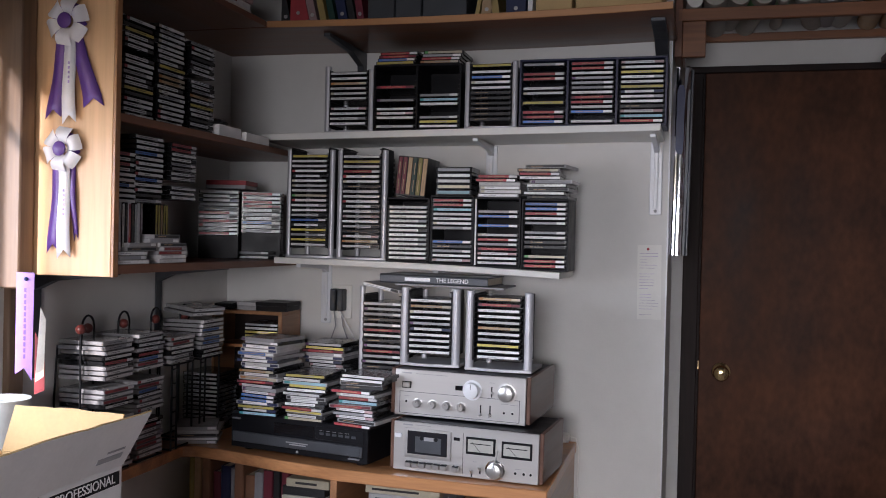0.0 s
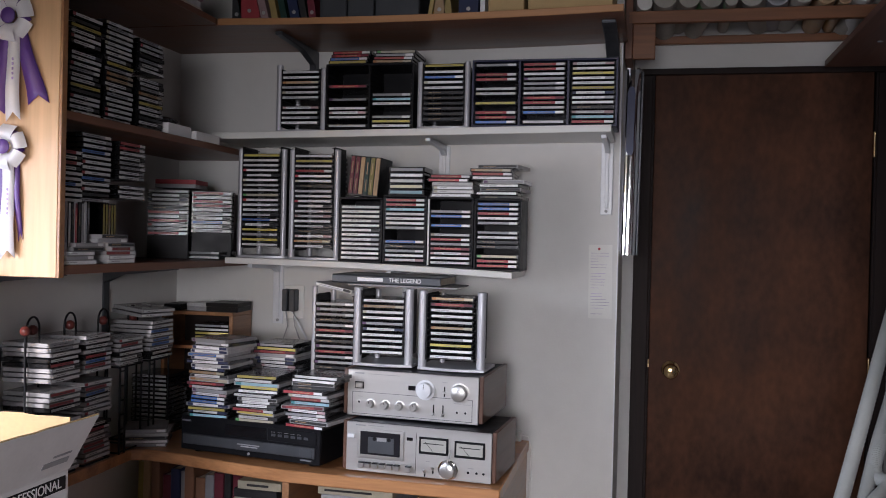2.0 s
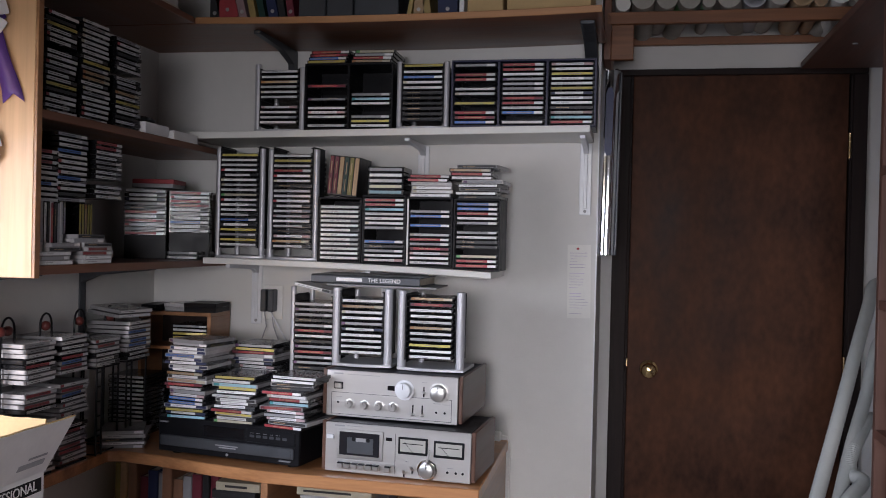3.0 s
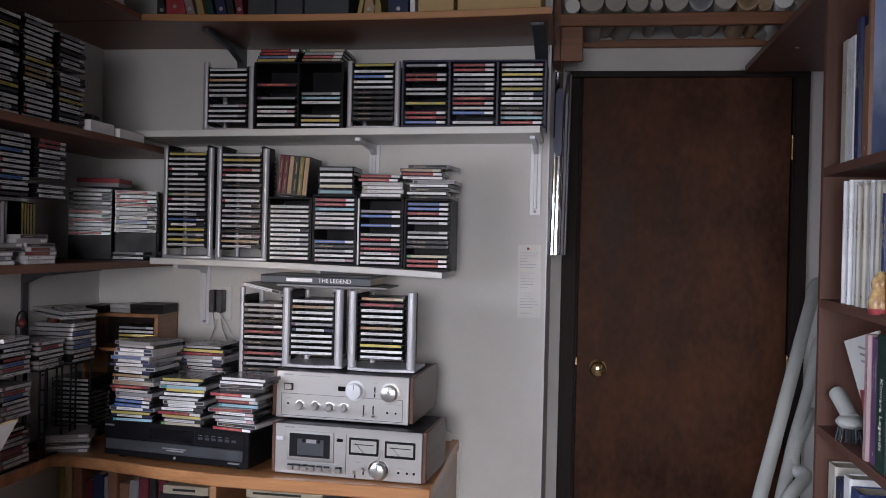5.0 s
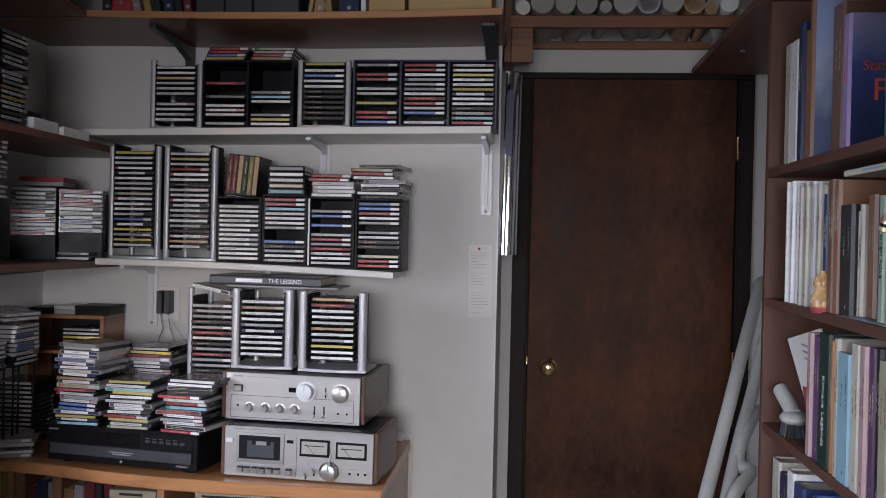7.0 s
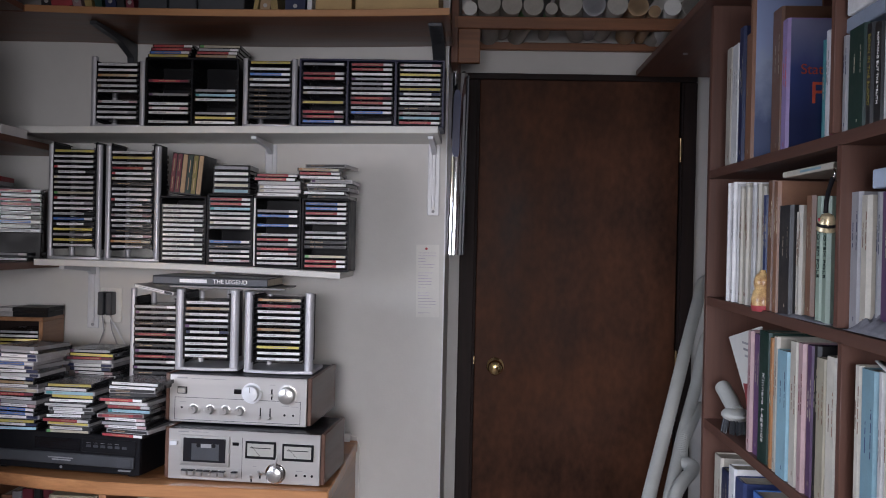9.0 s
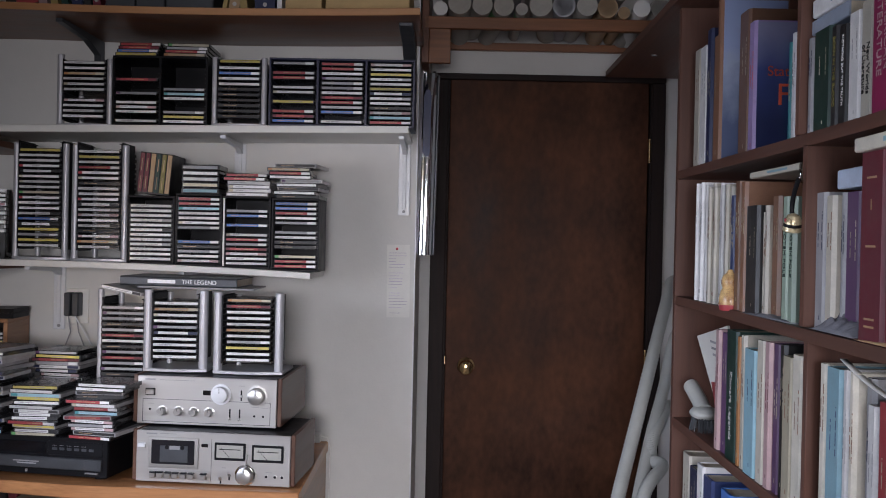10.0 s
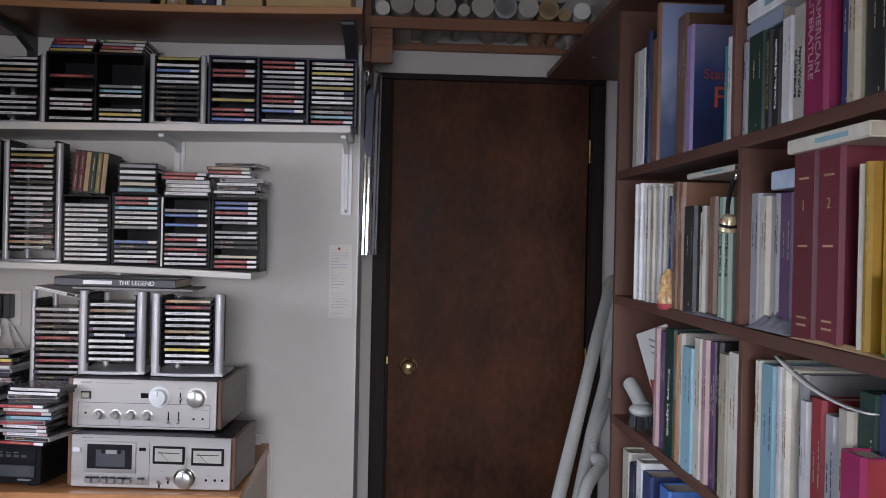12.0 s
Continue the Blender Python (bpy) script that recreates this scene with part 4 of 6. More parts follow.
b = part("power_button", block(dx_(128), dx_(142), -0.007, 0, dz_(801), dz_(793), 0.001), WHITE_METAL, deck)
well = part("cassette_door", block(dx_(148), dx_(241), -0.004, 0, dz_(837), dz_(781), 0.001), SILVER, deck)
part("window", block(dx_(154), dx_(234), -0.0055, -0.0042, dz_(830), dz_(786), 0.0008), GLASS_DARK, well, "smoked cassette window")
tape = part("cassette", block(dx_(170), dx_(222), -0.0062, -0.0056, dz_(826), dz_(796), 0.0006), DARK_METAL, well)
for c in (183, 212):
    part("hub", rod((dx_(c), -0.0063, dz_(799)), (dx_(c), -0.0067, dz_(799)), 0.0055, n=16), BLACK, tape)
part("tape_label", block(dx_(188), dx_(207), -0.0066, -0.0063, dz_(803), dz_(796)), GREY, tape)
part("key_tray", block(dx_(148), dx_(264), -0.0012, 0, dz_(858), dz_(840)), SILVER, deck)
for i, c in enumerate((158, 171, 186, 200, 215, 229, 252)):
    k = part("piano_key", block(dx_(c - 5.5), dx_(c + 5.5), -0.014, -0.0014, dz_(855), dz_(846), 0.0014), SILVER, deck)
    part("key_cap", block(dx_(c - 5.5), dx_(c + 5.5), -0.012, -0.0014, dz_(846), dz_(844)), BLACK, k)
part("counter", block(dx_(246), dx_(258), -0.001, 0, dz_(797), dz_(791)), BLACK_GLOSS, deck)
part("seam", block(dx_(264.4), dx_(265), -0.0006, 0, dz_(858), dz_(782)), BLACK, deck)
for c0, c1, r0, r1 in ((271, 328, 819, 787), (340, 398, 820, 789)):
    mt = part("level_meter", block(dx_(c0), dx_(c1), -0.004, 0, dz_(r0), dz_(r1), 0.001), BLACK, deck, "backlit level meter")
    part("meter_scale", block(dx_(c0 + 4), dx_(c1 - 4), -0.0046, -0.0041, dz_(r0 - 5), dz_(r1 + 4)), METER, mt)
    part("needle", rod((dx_((c0 + c1) / 2), -0.005, dz_(r0 - 5)), (dx_(c0 + 12), -0.005, dz_(r1 + 9)), 0.0005, n=6), BLACK, mt)
    part("scale_arc", block(dx_(c0 + 9), dx_(c1 - 9), -0.0049, -0.0046, dz_(r1 + 12.5), dz_(r1 + 11)), BLACK, mt)
for c, r in ((283, 850), (299, 843)):
    tg = part("toggle", rod((dx_(c), 0, dz_(r + 4)), (dx_(c), -0.016, dz_(r - 3)), 0.0042, 0.003), SILVER, deck)
    part("slot", block(dx_(c) - 0.002, dx_(c) + 0.002, -0.0009, 0, dz_(r + 12), dz_(r)), BLACK, tg)
big = dial(deck, "level_knob", dx_(328), dz_(845), 0.021, 0.018, SILVER, cap=CHROME, label="large double level knob")
part("lever", prism([(dx_(328) - 0.003, dz_(832)), (dx_(328) + 0.003, dz_(832)), (dx_(333) + 0.0025, dz_(806)), (dx_(333) - 0.0025, dz_(806))], -0.012, -0.008, 0.0008, axis="y"), SILVER, big)
for c in (367, 383, 396):
    socket(deck, dx_(c), dz_(846))
part("maker_plate", block(dx_(143), dx_(163), -0.0005, 0, dz_(777), dz_(774.5)), GREY, deck, smooth=False)
for c0, c1, r in ((168, 200, 775), (366, 378, 838), (372, 396, 862), (285, 292, 833)):
    part("caption_bar", block(dx_(c0), dx_(c1), -0.0004, 0, dz_(r + 0.6), dz_(r - 0.4)), GREY, deck, smooth=False)

amp = thing("amplifier", "champagne silver amplifier with round knobs and walnut sides", "amplifier", pose(-0.642, 2.478, ZD + HZ + 0.0035, 0, 0.4, -3.0))
AH = 0.132
cabinet_shell(amp, 0.404, AH + 0.002, 0.31, SIDE_WOOD)
part("faceplate", block(-0.1895, 0.1895, 0, 0.006, 0.003, AH, 0.0015), FACE, amp, "brushed champagne faceplate")


def ax_(p):
    return (p - 259) / 256 * 0.379


def az_(p):
    return (773 - p) / 103 * 0.132


for a0, a1, r0, r1 in ((141, 376, 719, 718), (141, 376, 766, 765), (141, 142, 766, 718), (375, 376, 766, 718)):
    part("groove", block(ax_(a0), ax_(a1), -0.0005, 0, az_(r0), az_(r1)), DARK_METAL, amp, smooth=False)
b = part("power_button", block(ax_(148), ax_(162), -0.006, 0, az_(709), az_(698), 0.001), SILVER, amp)
part("bezel", block(ax_(146), ax_(164), -0.001, 0, az_(711), az_(696)), BLACK, b)
dial(amp, "volume_knob", ax_(285), az_(704), 0.0215, 0.02, WHITE_METAL, cap=WHITE_METAL, label="large pale volume knob")
part("display", block(ax_(252), ax_(266), -0.0008, 0, az_(707), az_(697)), BLACK_GLOSS, amp)
dial(amp, "selector_knob", ax_(351), az_(705), 0.0215, 0.02, SILVER, cap=SILVER)
sl = part("slot", block(ax_(321), ax_(323.5), -0.0006, 0, az_(716), az_(694)), BLACK, amp, smooth=False)
part("slider", block(ax_(319), ax_(325.5), -0.008, -0.0007, az_(708), az_(704), 0.0008), SILVER, sl)
for c in (178, 208, 236, 264):
    dial(amp, "tone_knob", ax_(c), az_(742.5), 0.0105, 0.016, SILVER, cap=SILVER)
for c in (302, 320):
    sl = part("slot", block(ax_(c - 1.2), ax_(c + 1.2), -0.0006, 0, az_(758), az_(734)), BLACK, amp, smooth=False)
    part("lever", rod((ax_(c), -0.0007, az_(754)), (ax_(c), -0.012, az_(756)), 0.003, n=10), SILVER, sl)
for c in (155, 347, 363):
    socket(amp, ax_(c), az_(747 if c > 200 else 740), 0.0032)
part("maker_plate", block(ax_(145), ax_(164), -0.0005, 0, az_(679), az_(676)), GREY, amp, smooth=False)
for c0, c1, r in ((172, 236, 678), (151, 162, 728), (341, 355, 728), (358, 372, 729), (345, 358, 686), (318, 328, 685)):
    part("caption_bar", block(ax_(c0), ax_(c1), -0.0004, 0, az_(r + 0.6), az_(r - 0.4)), GREY, amp, smooth=False)

PLAYER = pose(-1.344, 2.494, ZD + 0.001, 0, 0, -9.5)
PW, PH = 0.468, 0.112
player = thing("disc_changer", "black carousel disc changer with a silver drawer stripe", "disc player", PLAYER)
part("body", block(0, PW, 0.006, 0.36, 0.01, PH, 0.002), BLACK, player)
part("front_panel", block(0, PW, 0.0, 0.0055, 0.01, PH - 0.001, 0.002), BLACK, player)
part("drawer", block(0.01, PW - 0.015, -0.006, -0.0002, 0.028, 0.058, 0.0015), DARK_METAL, player, "grey disc drawer front")
part("display_window", block(0.155, 0.292, -0.002, -0.0002, 0.066, 0.097, 0.001), BLACK_GLOSS, player)
kp = part("button_panel", block(0.298, PW - 0.012, -0.003, -0.0002, 0.064, 0.101, 0.0015), BLACK, player)
for i in range(6):
    part("button", block(0.312 + i * 0.021, 0.326 + i * 0.021, -0.0045, -0.0032, 0.078, 0.085, 0.001), DARK_METAL, kp)
for i in range(5):
    part("legend_bar", block(0.312 + i * 0.021, 0.324 + i * 0.021, -0.0036, -0.0031, 0.0895, 0.0903), GREY, kp, smooth=False)
part("open_button", block(PW - 0.062, PW - 0.022, -0.008, -0.0062, 0.032, 0.054, 0.001), DARK_METAL, player)
for a, b2, z in ((0.2, 0.275, 0.0435), (0.212, 0.268, 0.038), (0.008, 0.035, 0.094), (PW - 0.06, PW - 0.025, 0.02)):
    part("legend_bar", block(a, b2, -0.0068, -0.0062 if z < 0.06 and z > 0.03 else 0.0002, z, z + 0.0032), TINT["grey"], player, smooth=False)
part("standby_dot", rod((0.236, -0.0003, 0.019), (0.236, -0.002, 0.019), 0.004), GREY, player)
for a in (0.04, PW - 0.04):
    for y in (0.04, 0.32):
        part("foot", rod((a, y, 0), (a, y, 0.0102), 0.016), BLACK, player)

# towers and piles on the hi-fi
ZA = ZD + HZ + 0.0035 + AH + 0.003
silver_tower(-0.838, -0.661, 2.535, ZA + 0.001, 0.225, "short silver disc tower standing on the amplifier", 11, 0.036, pitch=0.0163, depth=0.16)
fill_tower(-0.838, -0.661, 2.54, ZA + 0.001, 0.036, 0.0163, 10, "on the amplifier", styles=[0, 0, 0, 0, 17, 10, 0, 4, 12, 0])
silver_tower(-0.645, -0.451, 2.528, ZA - 0.001, 0.224, "short silver disc tower standing on the amplifier", 11, 0.034, pitch=0.0163, depth=0.16, lean=-2)
fill_tower(-0.645, -0.451, 2.535, ZA - 0.001, 0.034, 0.0163, 11, "on the amplifier", turn=-2, styles=[0, 0, 5, 13, 0, 12, 0, 0, 0, 15, 12])
ZP = ZD + PH + 0.0015
silver_tower(-1.000, -0.848, 2.62, ZP, 0.382, "tall silver disc tower behind the disc piles", 20, 0.04, lean=-2)
fill_tower(-1.000, -0.848, 2.625, ZP, 0.04, 0.0158, 19, "behind disc piles", turn=-2, styles=[15, 7, 15, 7, 10, 13, 7, 10, 13, 15, 10, 7, 0, 15, 13, 7, 13, 10, 13])
disc(pose(-0.93, 2.625, ZP + 0.374, 0, 10, -8), 2, "askew on tower", "loose discs", pale=True)
lb = thing("book", "dark grey hardback lying across the silver towers", "book", pose(-0.747, 2.555, ZA + 0.2345, 0, 0.6, -1))
part("cover", prism([(0, 0.004), (0.004, 0), (0.2, 0), (0.2, 0.0025), (0.006, 0.003), (0.006, 0.0225), (0.2, 0.023), (0.2, 0.0255), (0.004, 0.0255), (0, 0.0215)], -0.162, 0.162, axis="x"),
     DARK_METAL, lb, smooth=False)
part("page_block", block(-0.159, 0.159, 0.0065, 0.196, 0.0035, 0.0222), PAGES, lb, smooth=False)
part("title_bar", block(-0.085, -0.008, -0.0007, 0.0002, 0.008, 0.018), TINT["white"], lb, smooth=False)
words("THE LEGEND", 0.0165, TINT["white"], Matrix.Translation((0.058, -0.0006, 0.0128)) @ FRONT, lb, "title")
mg = thing("magazine", "thin grey magazine under the hardback book", "magazine", pose(-0.73, 2.56, ZA + 0.2285, 0, 0.6, 2))
part("paper_block", block(-0.13, 0.19, 0, 0.21, 0, 0.005, 0.001), GREY, mg, smooth=False)

pr = random.Random(11)
PILE_MIX = [0, 2, 3, 6, 7, 8, 9, 9, 10, 10, 10, 11, 13, 14, 14, 15, 16, 16, 17, 17, 17, 12, 5]


def pile(x, y, z, count, spread, mix=PILE_MIX, turn=-6.0):
    for i in range(count):
        m = pose(x + pr.uniform(-spread, spread), y + pr.uniform(-0.008, 0.008), z + i * 0.01035, 0, 0, turn + pr.uniform(-7, 7))
        disc(m, pr.choice(mix), "in pile on changer", "discs piled on the changer", pale=pr.random() < 0.35, wide=pr.random() < 0.15)


pile(-1.243, 2.462, ZP, 22, 0.008, turn=-8)
pile(-1.085, 2.435, ZP, 13, 0.009, mix=[5, 5, 9, 14, 11, 0, 16, 6, 8, 14, 2])
pile(-0.925, 2.415, ZP, 10, 0.010, mix=[8, 8, 15, 13, 7, 4, 0, 16, 14])
pile(-0.915, 2.425, ZP + 10 * 0.01035, 2, 0.008, mix=[7, 13])
for i, (st, dx) in enumerate(((0, 0), (0, 0.006))):
    disc(pose(-0.908 + dx, 2.42, ZP + 12 * 0.01035 + i * 0.0104, 0, 0, -9), st, "in pile on changer", "discs piled on the changer", wide=True)
pile(-1.09, 2.60, ZP, 20, 0.014)
for i in range(5):
    disc(pose(-1.475 + 0.006 * (i % 2), 2.515, ZD + 0.0008 + i * 0.0104, 0, 0, 22 + 4 * (i % 3)), (13, 0, 7, 0, 13)[i], "stacked on desk", "loose discs", pale=True)

# wooden box in the corner
crate = thing("wooden_box", "small light wooden box with discs inside, on the desk", "box", pose(-1.606, 2.83, ZD + 0.0005))
CW, CH = 0.258, 0.385
part("top", block(0, CW, 0, 0.15, CH - 0.012, CH, 0.001), OAK_Y, crate), part("bottom", block(0, CW, 0, 0.15, 0, 0.01, 0.001), OAK_Y, crate)
part("side", block(0, 0.01, 0.001, 0.149, 0.0102, CH - 0.0122), OAK_Y, crate), part("side", block(CW - 0.013, CW, 0.001, 0.149, 0.0102, CH - 0.0122, 0.001), OAK_Y, crate)
part("back", block(0.0102, CW - 0.0132, 0.143, 0.149, 0.0102, CH - 0.0122), DARK_WOOD, crate)
part("shelf", block(0.0102, CW - 0.0132, 0.004, 0.1425, 0.26, 0.27), OAK_X, crate)
for i, st in enumerate((13, 0, 5, 5, 0, 13)):
    disc(pose(-1.425, 2.836, ZD + 0.2712 + i * 0.0125), st, "in wooden box", "loose discs")
for i in range(9):
    disc(pose(-1.38 - i * 0.0135, 2.838, ZD + 0.0735, 0, 90, 0), (13, 0, 10, 15, 13, 2, 12, 13, 0)[i], "upright in wooden box", "loose discs")
for i, (x, y, w, d, h, mt) in enumerate(((-1.572, 2.84, 0.06, 0.12, 0.02, BLACK), (-1.485, 2.845, 0.08, 0.11, 0.026, CASE_PALE), (-1.39, 2.835, 0.11, 0.12, 0.03, BLACK))):
    t = thing("cassette_box", "flat %s plastic box on the wooden box" % ("clear", "black")[mt is BLACK], "box", pose(x, y, ZD + CH + 0.001, 0, 0, (5, -8, 3)[i]))
    part("tray", block(-w / 2, w / 2, 0, d, 0, h * 0.55, 0.001), mt, t)
    part("lid", block(-w / 2 - 0.001, w / 2 + 0.001, -0.001, d + 0.001, h * 0.56, h, 0.001), mt, t)

# wire towers by the left wall
YT = (2.142, 2.302, 2.462, 2.622)
for k, y in enumerate(YT):
    t = thing("wire_disc_tower", "black wire disc tower with a looped handle and bead", "disc rack", pose(-1.567, y, ZD + 0.0005), group="wire disc towers")
    part("base", tube([(-0.06, -0.06, 0.004), (0.07, -0.06, 0.004), (0.07, 0.06, 0.004), (-0.06, 0.06, 0.004), (-0.06, -0.06, 0.004)], 0.003), BLACK, t)
    H2 = 0.40
    arch = [(0.0, -0.026, 0.0)] + [(0.0, -0.026, 0.1 * i) for i in (1, 2, 3)] + [(0.0, -0.026 * math.cos(a), H2 - 0.02 + 0.034 * math.sin(a)) for a in [math.pi * i / 12 for i in range(13)]] + [(0.0, 0.026, 0.1 * i) for i in (3, 2, 1)] + [(0.0, 0.026, 0.0)]
    hp = part("handle", tube([(p[0] - 0.02, p[1], p[2]) for p in arch], 0.003, 8), BLACK, t)
    part("bead", ball((-0.018, -0.004, H2 - 0.02), 0.0135), RED_BALL, hp, "dark red wooden bead")
    part("front_rod", tube([(-0.068, -0.0705, 0.0), (-0.068, -0.0705, 0.2), (-0.06, -0.0705, 0.34)], 0.0028), BLACK, t)
    if k == 0:
        part("front_rod", tube([(0.012, -0.0705, 0.0), (0.012, -0.0705, 0.2), (0.010, -0.0705, 0.372)], 0.003), BLACK, t)
        part("bead", ball((0.010, -0.0705, 0.384), 0.0135), RED_BALL, t, "sunlit dark red bead")
    if k > 1:
        for y2 in (-0.058, -0.03, 0.055):
            part("leg_rod", rod((0.075, y2, 0.0), (0.075, y2, 0.252), 0.003), BLACK, t)
        for j in range(6):
            part("rung", rod((0.075, -0.058, 0.03 + 0.042 * j), (0.075, -0.03, 0.03 + 0.042 * j), 0.002), BLACK, t)
        part("disc_rest", tube([(-0.03, -0.06, 0.252), (0.075, -0.06, 0.252), (0.075, 0.06, 0.252), (-0.03, 0.06, 0.252)], 0.003), BLACK, t)
    z, i = (ZD + 0.012 if k < 2 else ZD + 0.2575), 0
    gaps = ((5, 9, 13), (8, 15), (), ())[k]
    while z < (1.082, 1.092, 1.07, 1.105)[k]:
        disc(pose(-1.492 + (0.004, -0.004, 0.0, 0.01)[k], y + rnd.uniform(-0.006, 0.006), z, 0, 0, 90 + rnd.uniform(-3, 3)), rnd.choice([0, 0, 0, 1, 2, 8, 3, 13, 9]), "in wire tower", "discs in wire towers",
             pale=rnd.random() < 0.8)
        i += 1
        z += 0.0132 if i not in gaps else 0.036
column(-1.563, 2.687, ZD + 0.001, 14, 0.0138, "stacked behind wire towers", "discs in wire towers", styles=[13, 0, 13, 0, 0])
zt = 1.118
for i in range(2):
    disc(pose(-1.49, 2.60 + 0.01 * i, zt + 0.0125 * i + 0.004, 4, 0, 70), (0, 0)[i], "tilted on wire tower", "discs in wire towers", pale=True)

# ---- wall things ----
pn = thing("wall_note", "narrow white typed paper pinned to the wall", "paper", pose(-0.164, YB - 0.0012, 1.258, 0, -0.8, 0))
part("sheet", block(-0.037, 0.037, -0.0006, 0.0, -0.117, 0.117), PAPER, pn, smooth=False)
part("pin", ball((-0.004, -0.004, 0.104), 0.0042), TINT["red"], pn)
tr = random.Random(2)
for i in range(22):
    z = 0.09 - i * 0.0092
    if i % 7 != 6:
        part("text_bar", block(-0.03, -0.03 + tr.uniform(0.02, 0.058), -0.0009, -0.0006, z, z + 0.0009), TINT["lavender"], pn, smooth=False)

ch = thing("chrome_strip", "long chrome channel fixed to the wall's end", "chrome strip", pose(WALL_END + 0.003, YB + 0.012, 1.345, 0, 0.7, 0))
prof = [(0.0, 0.0)] + [(0.003 + 0.024 * (1 - math.cos(a)), -0.014 * math.sin(a)) for a in [math.pi * i / 10 for i in range(1, 10)]] + [(0.054, 0.0), (0.054, 0.03), (0.05, 0.03), (0.05, 0.006), (0.004, 0.006), (0.0, 0.006)]
part("channel", prism(prof, 0.0, 0.585), CHROME, ch)
part("edge_rail", block(0.0545, 0.06, -0.003, 0.03, 0.0, 0.58, 0.001), DARK_METAL, ch)
part("inlay", prism([(0.012, 0.33), (0.02, 0.315), (0.032, 0.315), (0.036, 0.33), (0.036, 0.51), (0.03, 0.53), (0.018, 0.53), (0.012, 0.51)], -0.0165, -0.0135, axis="y"), TINT["navy"], ch)
for x in (0.012, 0.042):
    part("tab", block(x - 0.006, x + 0.006, 0.0, 0.004, 0.5855, 0.593, 0.001), CHROME, ch)

ol = thing("wall_outlet", "wall outlet with dark plug-in adapters and hanging cords", "outlet", pose(-1.195, YB - 0.0005, 1.155), kind="structure")
part("plate", block(-0.035, 0.035, -0.006, 0, -0.057, 0.057, 0.002), WHITE_BOARD, ol)
for i, (x, w) in enumerate(((-0.02, 0.02), (0.006, 0.022))):
    a = part("adapter", block(x - w / 2, x + w / 2, -0.045, -0.0062, -0.03, 0.045, 0.003), DARK_METAL, ol, "dark plug-in adapter")
    part("cord", tube([(x, -0.03, -0.028), (x + 0.01, -0.035, -0.08), (x - 0.02 + 0.06 * i, -0.03, -0.16), (x + 0.03 + 0.06 * i, -0.02, -0.26), (x + 0.09, -0.02, -0.33)], 0.0022), GREY, a)
part("cord", tube([(0.0, -0.03, -0.028), (0.03, -0.04, -0.07), (0.075, -0.03, -0.15), (0.12, -0.03, -0.23), (0.13, -0.03, -0.3)], 0.0022), WHITE_METAL, ol)
pg = thing("plug_adapter", "white plug-in adapter low on the wall", "adapter", pose(-0.425, YB - 0.0005, 0.735), kind="structure")
part("body", block(-0.012, 0.024, -0.03, 0, 0.0, 0.03, 0.003), WHITE_BOARD, pg)
part("cord", tube([(0.024, -0.015, 0.02), (0.045, -0.014, 0.016), (0.055, -0.012, -0.02), (0.052, -0.01, -0.2)], 0.002), WHITE_BOARD, pg)

# ---- award rosettes on the end panel ----


